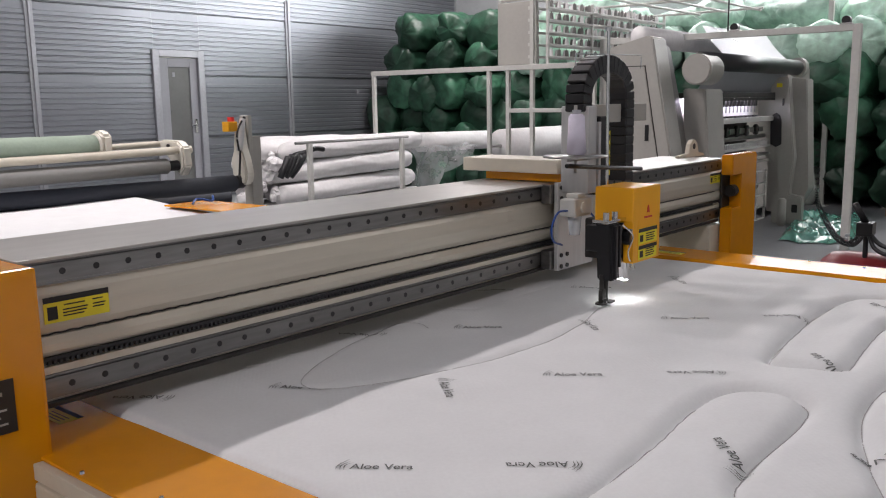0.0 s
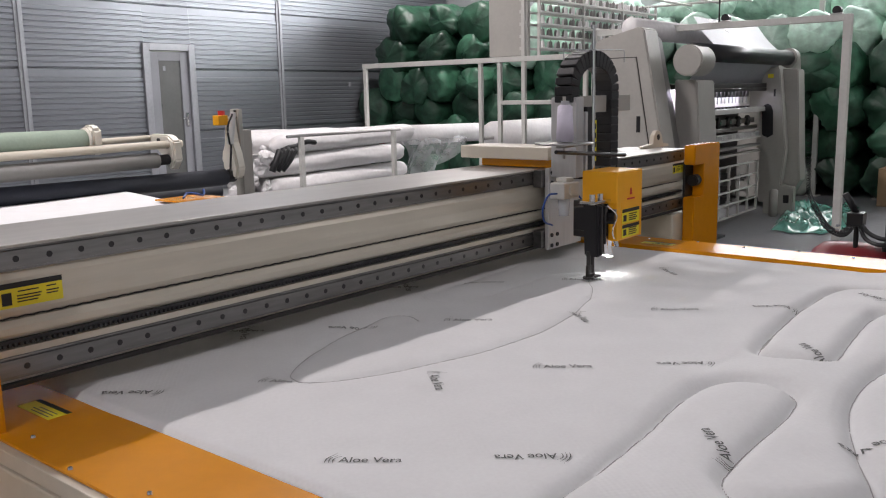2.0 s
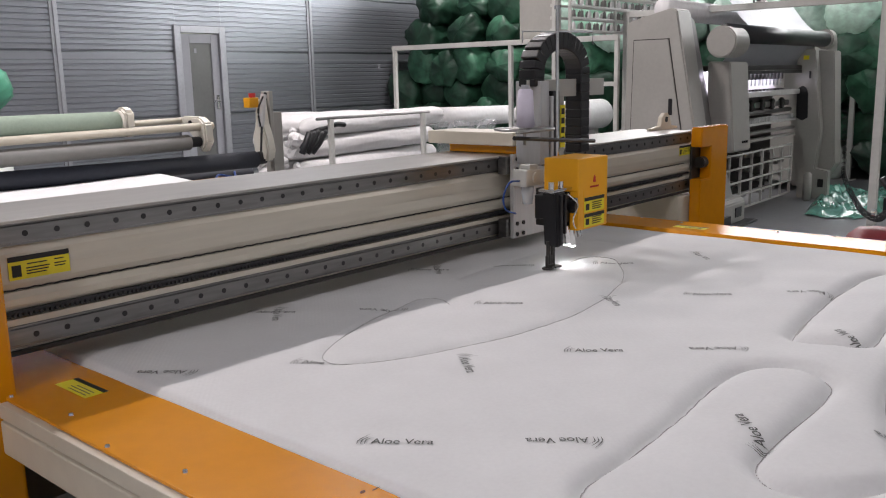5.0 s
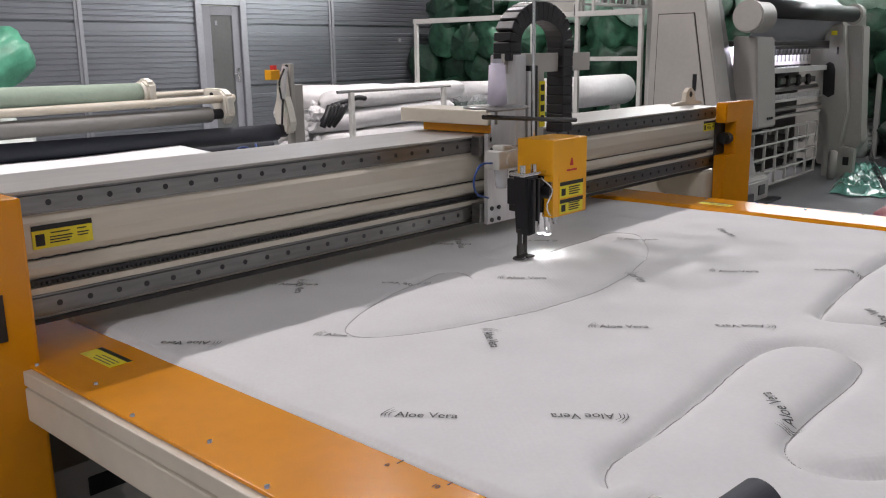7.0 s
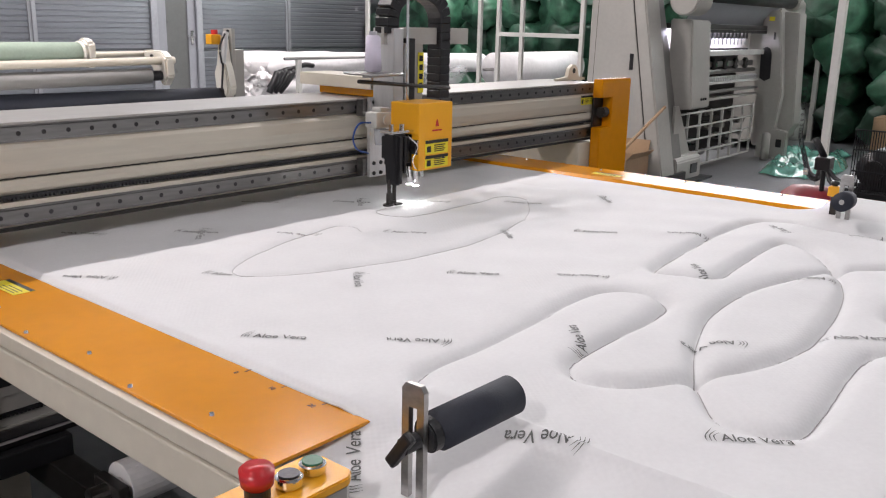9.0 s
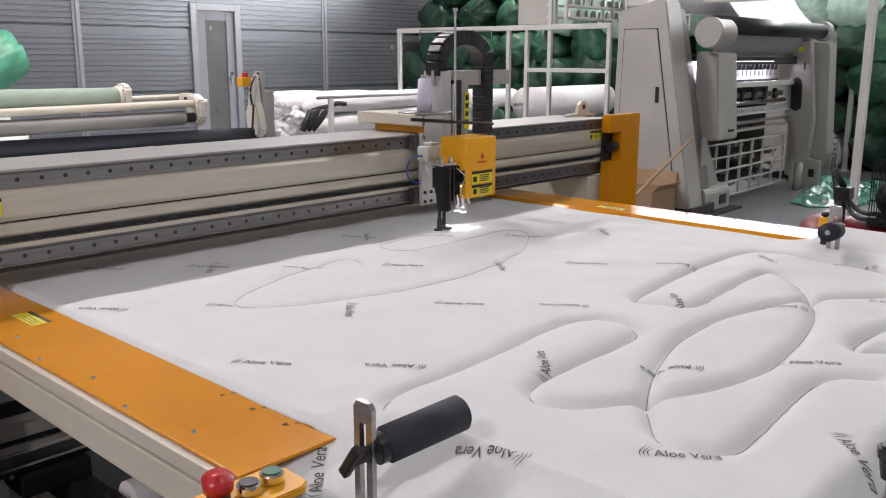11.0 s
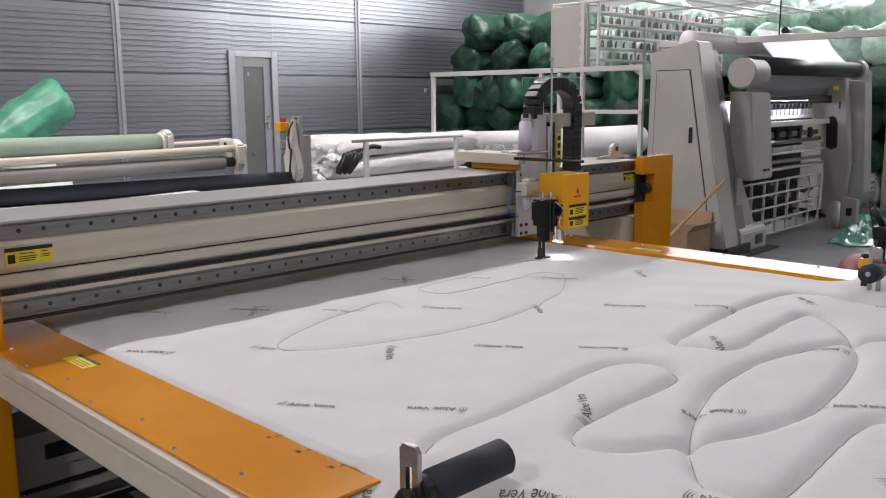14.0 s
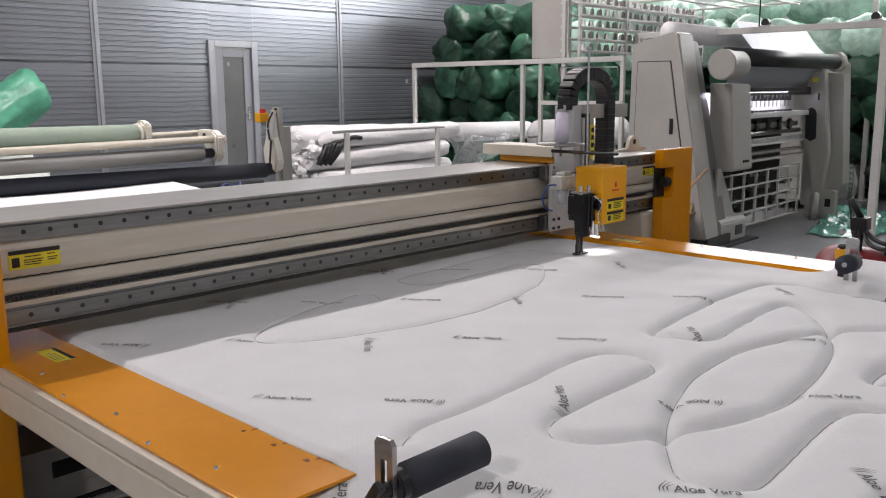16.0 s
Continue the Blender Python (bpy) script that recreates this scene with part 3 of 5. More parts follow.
def print_mesh():
    c = bpy.data.curves.new("t", "FONT")
    c.body, c.size, c.extrude, c.offset = "Aloe Vera", 0.0215, 0.0, 0.00015
    o = bpy.data.objects.new("t", c)
    scene.collection.objects.link(o)
    m = bpy.data.meshes.new_from_object(o.evaluated_get(bpy.context.evaluated_depsgraph_get()))
    bpy.data.objects.remove(o)
    bm = bmesh.new()
    bm.from_mesh(m)
    w = max(v.co.x for v in bm.verts)
    for v in bm.verts:
        v.co.x *= 0.094 / w
        v.co.y *= 1.32
        v.co.x += 0.018
    # three curved leaf strokes before the word
    for k in range(3):
        s = spline([(-0.002 + 0.006 * k, -0.003), (-0.001 + 0.0055 * k, 0.014), (0.013 + 0.004 * k, 0.038 - 0.007 * k)], 6)
        n = len(s)
        for i in range(n - 1):
            w0, w1 = 0.0010 * math.sin(math.pi * (i + 0.3) / n), 0.0010 * math.sin(math.pi * (i + 1.3) / n)
            q = [bm.verts.new((s[i][0] - w0, s[i][1], 0)), bm.verts.new((s[i][0] + w0, s[i][1], 0)), bm.verts.new((s[i + 1][0] + w1, s[i + 1][1], 0)), bm.verts.new((s[i + 1][0] - w1, s[i + 1][1], 0))]
            bm.faces.new(q)
    bmesh.ops.triangulate(bm, faces=bm.faces)
    bmesh.ops.subdivide_edges(bm, edges=[e for e in bm.edges if e.calc_length() > 0.004], cuts=1)
    bmesh.ops.triangulate(bm, faces=bm.faces)
    return bm


def lay_print(x, y, deg):
    """One printed word from its leaf end, following the cloth's relief."""
    bm = PRINT.copy()
    m = pose(x, y, 0, 0, 0, deg)
    bmesh.ops.transform(bm, matrix=m, verts=bm.verts)
    co = np.array([v.co for v in bm.verts])
    for v, z in zip(bm.verts, cloth_height(co[:, 0], co[:, 1])):
        v.co.z = z + 0.0015
    part("printed_word", bm, FADED, ticking)


PRINT.free()
PRINT = print_mesh()
WORDS = {
    -53: [(0.066, 0.379), (0.621, 0.379), (1.174, 0.398), (0.243, 0.752), (0.802, 0.753), (1.36, 0.77), (0.229, -0.398), (0.752, -0.380), (1.30, -0.37), (0.42, 1.13), (0.98, 1.14)],
    131: [(0.313, 0.115), (0.862, 0.120), (1.42, 0.134), (0.11, 0.868), (0.678, 0.862), (1.244, 0.902), (0.632, -0.283), (1.162, -0.268), (1.70, -0.25), (0.292, 1.241), (0.857, 1.25)],
    112: [(0.128, -0.277)],
    46: [(0.419, -0.106), (0.983, -0.075), (1.543, -0.048), (-0.10, -0.085)],
    229: [(0.48, 0.536), (1.052, 0.562), (1.66, 0.62), (0.489, 1.119), (1.068, 1.133), (0.491, -0.565), (1.05, -0.55)],
}
for deg, places in WORDS.items():
    for x, y in places:
        lay_print(x, y, deg)

# the cloth falls over the front roller
fall = grid(120, 14, lambda u, v: (-0.115 + 2.165 * u, -0.66 - 0.012 * math.sin(math.pi / 2 * v) - 0.004 * math.sin(23 * u) * v, float(fabric_height(-0.115 + 2.165 * u, -0.66)) - 0.001 - 0.30 * v * v))
cloth_fall = part("cloth_fall", fall, FABRIC, ticking, "cloth hanging over the front roller", True)
front_roller = thing("front_roller", (0.9, -0.6, 0), "steel roller carrying the cloth at the machine's front", "roller")
part("barrel", cyl((0.12, -0.655, 0.735), (1.84, -0.655, 0.735), 0.045, 28), STEEL, front_roller, "", True)
for x in (0.08, 1.88):
    part("stand", box(x - 0.03, x + 0.03, -0.69, -0.61, 0.0, 0.77, 0.004), CREAM, front_roller)
part("cloth_bed", box(0.10, 1.87, -0.60, 0.01, 0.80, 0.812, 0.002), GREYDARK, front_roller)
for x in (0.14, 1.82):
    part("bed_arm", box(x - 0.02, x + 0.02, -0.63, 0.03, 0.76, 0.80, 0.003), CREAM, front_roller)
clamp = thing("cloth_clamp", (0.338, -0.70, 0.78), "black knob on a steel stud by the cloth's front edge", "clamp")
part("stud", cyl((0.338, -0.693, 0.78), (0.338, -0.693, 0.925), 0.006, 12), STEEL, clamp)
kn = cyl((0.338, -0.693, 0.90), (0.338, -0.693, 0.925), 0.013, 18, 0.017)
cyl((0.338, -0.693, 0.925), (0.338, -0.693, 0.945), 0.021, 8, bm=kn, bevel=0.004)
part("knob", kn, BLACK, clamp, "black star knob")
part("bracket", box(0.30, 0.38, -0.71, -0.682, 0.70, 0.79, 0.003), CREAM, clamp)
part("bracket_arm", box(0.32, 0.36, -0.682, -0.655, 0.70, 0.73, 0.003), CREAM, clamp)

# ---- gantry ----
# built with the rail's front at y = 0; it slides along y
G0, G1 = -0.155, 2.675
gantry = thing("sewing_gantry", (1.3, 0.0, 0.0), "cream and orange sewing gantry spanning the table", "machine gantry")


def gpart(name, bm, material, label="", parent=None, smooth=False):
    return part(name, bm, material, parent or gantry, label, smooth)


# cream aluminium beam with rounded ribs and two rail seats
prof = [(0.010, 0.905), (0.010, 0.952), (0.004, 0.954), (0.004, 0.966), (0.014, 0.968), (0.014, 0.986), (0.006, 0.988), (0.004, 0.992), (0.003, 1.004), (0.008, 1.017), (0.013, 1.018), (0.013, 1.022), (0.009, 1.023), (0.004, 1.034), (0.001, 1.06), (0.003, 1.09), (0.008, 1.099), (0.010, 1.103), (0.010, 1.146), (0.26, 1.146), (0.26, 0.905)]
gpart("beam", prism(prof, "x", G0, G1), BEAM, "cream extruded beam")
gpart("beam_cap", box(G0, G1, -0.006, 0.268, 1.146, 1.152, 0.002), CAPSTEEL, "worn grey steel top plate")
gpart("bottom_shield", box(G0 + 0.01, G1 - 0.01, -0.002, 0.012, 0.898, 0.906, 0.001), DARK)
hole = cyl((0, 0.0015, 0), (0, -0.0006, 0), 0.0058, 12)
hole_me = bpy.data.meshes.new("screw_hole")
hole.to_mesh(hole_me), hole.free(), hole_me.materials.append(INK)
for z in (1.125, 0.932):
    rail = box(G0 + 0.005, G1 - 0.01, 0.0, 0.012, z - 0.016, z + 0.016, 0.002)
    box(G0 + 0.005, G1 - 0.01, 0.005, 0.012, z - 0.021, z + 0.021, 0.001, bm=rail)
    rail = gpart("linear_rail", rail, RAIL, "dark polished rail with screw holes")
    for i in range(47):
        o = new("screw_hole", hole_me)
        o.parent = rail
        o.location = Vector((-0.078 + 0.06 * i, 0.0, z)) - OFF[rail]
# toothed belt
bm = box(G0 + 0.01, G1 - 0.01, 0.004, 0.013, 0.975, 0.982)
for i in range(273):
    x = G0 + 0.02 + 0.01 * i
    box(x, x + 0.0055, 0.001, 0.013, 0.970, 0.977, bm=bm)
gpart("toothed_belt", bm, BLACK, "black toothed drive belt")
gpart("groove_cord", tube([(G0 + 0.02 + 0.0135 * i, 0.0095, 1.0195 + 0.0016 * (i % 2)) for i in range(205)], 0.0016, 6), DARK)
warning_label(gantry, -0.115, 0.0, 0.0006, 1.040, 1.084)
warning_label(gantry, 2.555, 2.655, 0.0006, 1.056, 1.096)
# the hook beam under the table runs with the gantry
LB = [(0.0, 0.385), (0.0, 0.418), (0.004, 0.420), (0.004, 0.440), (0.010, 0.442), (0.010, 0.455), (0.0, 0.457), (0.0, 0.498), (-0.004, 0.50), (-0.004, 0.60), (0.20, 0.60), (0.20, 0.385)]
gpart("hook_beam", prism(LB, "x", -0.15, 2.60), GREYPAINT, "pale grey lower beam")
bm = box(-0.15, 2.60, 0.002, 0.010, 0.446, 0.453)
for i in range(270):
    box(-0.14 + 0.01 * i, -0.1345 + 0.01 * i, 0.0, 0.010, 0.442, 0.447, bm=bm)
gpart("hook_belt", bm, BLACK, "black toothed drive belt")
gpart("hook_rail", box(-0.15, 2.60, -0.010, 0.0, 0.389, 0.414, 0.002), RAIL, "dark rail")
gpart("edge_strip", box(-0.15, 2.60, -0.014, 0.0, 0.381, 0.384, 0.001), ALU)
for i in range(9):
    gpart("slot", box(-0.065 + 0.29 * i, 0.03 + 0.29 * i, -0.007, 0.002, 0.524, 0.565, 0.003), BLACK)
gpart("hook_shelf", box(-0.15, 2.60, 0.0, 0.22, 0.36, 0.380, 0.003), DARK)
for i in range(5):
    gpart("drive_box", box(-0.035 + 0.5 * i, 0.15 + 0.5 * i, -0.03, 0.10, 0.30, 0.36, 0.005), BLACK)
    gpart("drive_bolt", cyl((-0.05 + 0.5 * i, -0.008, 0.362), (-0.05 + 0.5 * i, 0.0, 0.362), 0.007, 10), CHROME)
# posts
for s, a, b in ((-1, -0.36, G0), (1, G1, G1 + 0.21)):
    inner = b if s < 0 else a
    if s < 0:
        gpart("post", box(a, b, -0.075, 0.20, 0.42, 1.151, 0.006), ORANGE, "orange sheet steel post")
    else:
        notched = [(a - 0.045, 0.42), (b, 0.42), (b, 1.168), (a - 0.045, 1.168), (a - 0.045, 1.087), (a + 0.045, 1.087), (a + 0.045, 0.955), (a - 0.045, 0.955)]
        gpart("post", prism(notched, "y", -0.060, -0.012, 0.004), ORANGE, "orange sheet steel post with a notch")
    gpart("leg_box", box(a + 0.02 if s < 0 else a - 0.13, b - 0.004 if s < 0 else b - 0.02, -0.008 if s > 0 else 0.2, 0.62, 0.42, 0.890, 0.008), CREAM, "cream gantry leg housing")
    gpart("carriage", box(min(a, b) + 0.02, max(a, b) - 0.02, -0.05, 0.6, 0.40, 0.43, 0.004), STEEL)
gpart("nameplate", box(-0.325, -0.206, -0.077, -0.0752, 0.904, 0.988, 0.0005), DARK, "dark engraved nameplate")
bm = box(-0.30, -0.225, -0.078, -0.0772, 0.964, 0.970)
for k in range(4):
    box(-0.31, -0.22 - 0.01 * (k % 2), -0.078, -0.0772, 0.918 + 0.011 * k, 0.921 + 0.011 * k, bm=bm)
gpart("nameplate_bars", bm, GREYPAINT)
gpart("stop_button", cyl((-0.27, 0.03, 1.151), (-0.27, 0.03, 1.169), 0.02, 18), ESTOP, "red stop button")
bm = box(G1 - 0.03, G1 + 0.10, -0.011, -0.002, 0.89, 1.10, 0.003)
gpart("belt_tensioner", bm, DARK)
gpart("tensioner_pulley", cyl((G1 - 0.005, -0.032, 1.02), (G1 + 0.04, -0.032, 1.02), 0.024, 18, bevel=0.004), DARK)
bm = prism([(2.56, 1.152), (2.80, 1.152), (2.80, 1.162), (2.745, 1.168), (2.73, 1.205), (2.71, 1.222), (2.685, 1.222), (2.66, 1.205), (2.65, 1.168), (2.56, 1.162)], "y", 0.135, 0.155, 0.002)
gpart("lifting_eye", bm, CREAM, "cream lifting lug")
gpart("lug_hole", cyl((2.697, 0.1335, 1.195), (2.697, 0.1565, 1.195), 0.012, 16), INK)

# sewing head, which slides along the beam; needle at x = 0
bm = box(0.137, 0.335, -0.05, -0.036, 0.900, 1.158, 0.002)
head = gpart("sewing_head", bm, ALU, "silver mounting plate with the sewing head")


SLIDE = -0.05  # the carriage lies this far before the needle


def hpart(name, bm, material, label="", smooth=False):
    bmesh.ops.translate(bm, verts=bm.verts, vec=(SLIDE, 0, 0))
    return part(name, bm, material, head, label, smooth)


for x in (0.203, 0.235):
    for z in (0.912, 0.945, 1.112, 1.143):
        hpart("plate_bolt", cyl((x, -0.054, z), (x, -0.0495, z), 0.0065, 12), BLACK)
for z in (1.125, 0.932):
    hpart("slide_block", box(0.172, 0.24, -0.034, -0.001, z - 0.028, z + 0.028, 0.003), RAIL, "steel slide block")
    hpart("slide_block", box(0.33, 0.405, -0.034, -0.001, z - 0.028, z + 0.028, 0.003), RAIL, "steel slide block")
# air regulator: white block, clear bowl, blue hoses
reg = box(0.115, 0.205, -0.15, -0.10, 1.072, 1.122, 0.005)
box(0.14, 0.18, -0.145, -0.105, 1.122, 1.135, 0.004, bm=reg)
cyl((0.16, -0.155, 1.097), (0.16, -0.15, 1.097), 0.016, 18, bm=reg)
hpart("air_regulator", reg, FRAME, "white air regulator block")
hpart("filter_bowl", cyl((0.155, -0.125, 1.072), (0.155, -0.125, 1.018), 0.02, 18, 0.015), GLASS, "clear filter bowl", True)
hpart("air_hose", tube(spline([(0.115, -0.125, 1.09), (0.06, -0.13, 1.09), (0.045, -0.12, 1.05), (0.07, -0.11, 1.01), (0.13, -0.10, 0.99)], 6), 0.003, 6), BLUE, "blue air hose", True)
hpart("air_hose", tube(spline([(0.205, -0.125, 1.09), (0.235, -0.14, 1.06), (0.225, -0.15, 1.02), (0.21, -0.15, 1.0)], 6), 0.003, 6), BLUE, "blue air hose", True)
hpart("air_hose", tube(spline([(0.22, -0.2, 1.15), (0.19, -0.22, 1.12), (0.20, -0.24, 1.08), (0.15, -0.25, 1.05)], 6), 0.0035, 6), BLUE, "blue air hose", True)
# upright profile, top bracket, yellow label, z slide
pr = box(0.20, 0.245, -0.14, -0.05, 1.13, 1.375, 0.003)
box(0.25, 0.262, -0.145, -0.06, 1.13, 1.33, 0.002, bm=pr)
hpart("upright_profile", pr, ALU)
hpart("slide_cover", box(0.264, 0.30, -0.14, -0.06, 1.12, 1.345, 0.003), BLACK)
hpart("inner_column", box(0.305, 0.37, -0.11, -0.052, 1.12, 1.33, 0.003), GREYPAINT)
hpart("top_bracket", box(0.185, 0.60, -0.112, -0.1, 1.325, 1.378, 0.002), GREYPAINT, "light grey cross bracket")
bm = box(0.345, 0.37, -0.1135, -0.1105, 1.17, 1.30)
hpart("narrow_label", bm, LABEL, "narrow yellow warning label")
for k in range(4):
    hpart("label_mark", box(0.349, 0.366, -0.1142, -0.1136, 1.185 + 0.029 * k, 1.203 + 0.029 * k), INK)
# thread stand: rod with eyelet bar, tray, cone
rod = cyl((0.20, -0.2, 1.14), (0.197, -0.2, 1.575), 0.0045, 10)
cyl((0.197, -0.2, 1.573), (0.197, -0.2, 1.583), 0.009, 12, bm=rod)
hpart("thread_rod", rod, CHROME, "thin steel rod")
fork = cyl((0.03, -0.2, 1.508), (0.385, -0.2, 1.515), 0.0018, 6)
for x in (0.03, 0.385):
    cyl((x, -0.2, 1.51), (x, -0.2, 1.478), 0.0018, 6, bm=fork)
hpart("eyelet_bar", fork, CHROME)
tray = cyl((0.065, -0.18, 1.242), (0.065, -0.18, 1.247), 0.085, 32)
cyl((0.065, -0.18, 1.2), (0.065, -0.18, 1.35), 0.004, 8, bm=tray)
box(0.03, 0.2, -0.185, -0.175, 1.232, 1.242, bm=tray)
hpart("thread_tray", tray, STEEL, "round steel thread tray", True)
hpart("thread_cone", cyl((0.070, -0.18, 1.249), (0.070, -0.18, 1.355), 0.026, 28, 0.021, bevel=0.004), THREAD, "lilac-white thread cone", True)
hpart("cone_core", cyl((0.070, -0.18, 1.355), (0.070, -0.18, 1.366), 0.012, 16), SHEET)
hpart("guide_bar", tube([(-0.01, -0.2, 1.224), (0.2, -0.2, 1.206), (0.40, -0.2, 1.190)], 0.006, 8), BLACK, "black thread guide bar")
# cable chain looping over the head
arc = [(0.212, -0.1, 1.36), (0.212, -0.1, 1.40)] + [(0.336 - 0.124 * math.cos(a), -0.1, 1.405 + 0.088 * math.sin(a)) for a in np.linspace(0.1, math.pi - 0.1, 17)] + [(0.460, -0.1, 1.40 - 0.018 * i) for i in range(16)]
sp = spline(arc, 2)
bm = bmesh.new()
pts = [sp[0]]
for p in sp[1:]:
    if np.linalg.norm(p - pts[-1]) > 0.019:
        pts.append(p)
for a, b in zip(pts, pts[1:]):
    d = Vector(b) - Vector(a)
    sub = box(-0.54 * d.length, 0.50 * d.length, -0.03, 0.03, -0.026, 0.026, 0.003, seg=1)
    rot = Matrix(((d.x, 0, -d.z), (0, 1 * d.length, 0), (d.z, 0, d.x))).normalized().to_4x4()
    bmesh.ops.transform(sub, matrix=Matrix.Translation((Vector(a) + Vector(b)) / 2) @ rot, verts=sub.verts)
    add(bm, sub)
hpart("cable_chain", bm, BLACK, "black plastic cable chain looping over the head")
# yellow cover with dark lower half
cov = box(0.11, 0.265, -0.33, -0.215, 1.070, 1.163, 0.004)
box(0.135, 0.265, -0.33, -0.30, 0.962, 1.078, 0.004, bm=cov)
box(0.245, 0.265, -0.33, -0.215, 0.962, 1.08, 0.004, bm=cov)
cover = hpart("head_cover", cov, YELLOW, "yellow-orange head cover")
hpart("motor_block", box(0.118, 0.24, -0.298, -0.18, 0.965, 1.074, 0.004), DARK, "dark machine block")
hpart("cover_front", box(0.112, 0.136, -0.3295, -0.30, 0.963, 1.074, 0.002), YELLOW)
for z0, z1 in ((1.010, 1.052), (0.968, 1.006)):
    bm = box(0.14, 0.245, -0.3312, -0.3302, z0, z1)
    lab = hpart("warning_label", bm, LABEL, "yellow warning sticker")
    bm = box(0.14, 0.245, -0.3318, -0.3313, z1 - 0.010, z1)
    box(0.147, 0.165, -0.3318, -0.3313, z0 + 0.006, z0 + 0.024, bm=bm)
    for k in range(4):
        box(0.18, 0.225 + 0.006 * (k % 2), -0.3318, -0.3313, z0 + 0.006 + 0.006 * k, z0 + 0.009 + 0.006 * k, bm=bm)
    hpart("small_print", bm, INK)
bm = box(0.170, 0.215, -0.3312, -0.3304, 1.078, 1.083)
prism_mark = prism([(0.185, 1.092), (0.2, 1.092), (0.1965, 1.108), (0.1925, 1.113), (0.1885, 1.108)], "y", -0.3312, -0.3304)
add(bm, prism_mark)
hpart("maker_mark", bm, ESTOP)
# needle unit
SLIDE = 0.0
hpart("cable_tray", box(0.157, 0.30, -0.034, 0.315, 1.180, 1.221, 0.004), CREAM, "cream cable tray reaching back over the beam")
hpart("tray_bracket", box(0.19, 0.29, -0.034, 0.25, 1.154, 1.180, 0.002), ORANGE, "orange tray bracket")
bm = prism([(-0.022, 1.078), (0.028, 1.078), (0.028, 1.04), (0.018, 0.98), (0.010, 0.925), (-0.012, 0.925), (-0.018, 0.99)], "y", -0.31, -0.265, 0.004)
box(-0.006, 0.004, -0.318, -0.308, 0.93, 1.07, 0.002, bm=bm)
box(0.014, 0.022, -0.318, -0.308, 0.96, 1.07, 0.002, bm=bm)
box(0.044, 0.088, -0.30, -0.24, 0.985, 1.062, 0.008, bm=bm)
cyl((0.07, -0.325, 1.03), (0.07, -0.3, 1.03), 0.02, 16, bm=bm)
cyl((0.075, -0.32, 0.985), (0.075, -0.3, 0.985), 0.013, 14, bm=bm)
box(0.035, 0.10, -0.262, -0.20, 0.99, 1.06, 0.004, bm=bm)
hpart("needle_unit", bm, BLACK, "black needle unit")
for x, z in ((-0.02, 1.092), (0.025, 1.09), (0.09, 1.078)):
    hpart("cap_screw", cyl((x, -0.295, z - 0.016), (x, -0.295, z + 0.014), 0.008, 12), CHROME)
hpart("top_plate", box(-0.032, 0.06, -0.31, -0.26, 1.078, 1.086, 0.002), CHROME)
hpart("thread_guide", tube(spline([(0.03, -0.315, 1.07), (0.05, -0.335, 1.04), (0.035, -0.33, 1.0), (0.06, -0.325, 0.97), (0.10, -0.325, 0.985)], 5), 0.0022, 6), CHROME)
hpart("take_up_lever", cyl((0.10, -0.30, 0.975), (0.10, -0.31, 0.94), 0.007, 10), CHROME)
for p in ((0.062, -0.328, 1.05), (0.085, -0.328, 1.058), (0.098, -0.325, 1.04)):
    hpart("tension_disc", cyl(p, (p[0], p[1] + 0.03, p[2]), 0.007, 12), CHROME)
bm = cyl((-0.012, -0.28, 0.94), (-0.012, -0.28, 0.866), 0.006, 10)
cyl((0.010, -0.28, 0.94), (0.010, -0.28, 0.866), 0.006, 10, bm=bm)
box(-0.02, 0.002, -0.285, -0.275, 0.862, 0.90, 0.002, bm=bm)
hpart("presser_bar", bm, DARK)
foot = tube([(-0.02 + 0.017 * math.cos(a), -0.285 + 0.013 * math.sin(a), 0.866) for a in np.linspace(0, math.tau, 19)], 0.003, 6)
box(-0.02, 0.012, -0.288, -0.276, 0.866, 0.876, 0.002, bm=foot)
box(0.0, 0.03, -0.298, -0.278, 0.862, 0.868, 0.002, bm=foot)
hpart("presser_foot", foot, DARK, "dark steel presser foot")
for x, y, z in ((0.06, -0.29, 0.945), (0.095, -0.285, 0.935)):
    hpart("lamp_housing", cyl((x, y, z + 0.03), (x + 0.003, y - 0.002, z - 0.023), 0.009, 14), CHROME)
    hpart("work_lamp", cyl((x + 0.003, y - 0.002, z - 0.0235), (x + 0.0032, y - 0.0022, z - 0.0255), 0.0085, 12), HEADLED, "lit white work lamp")

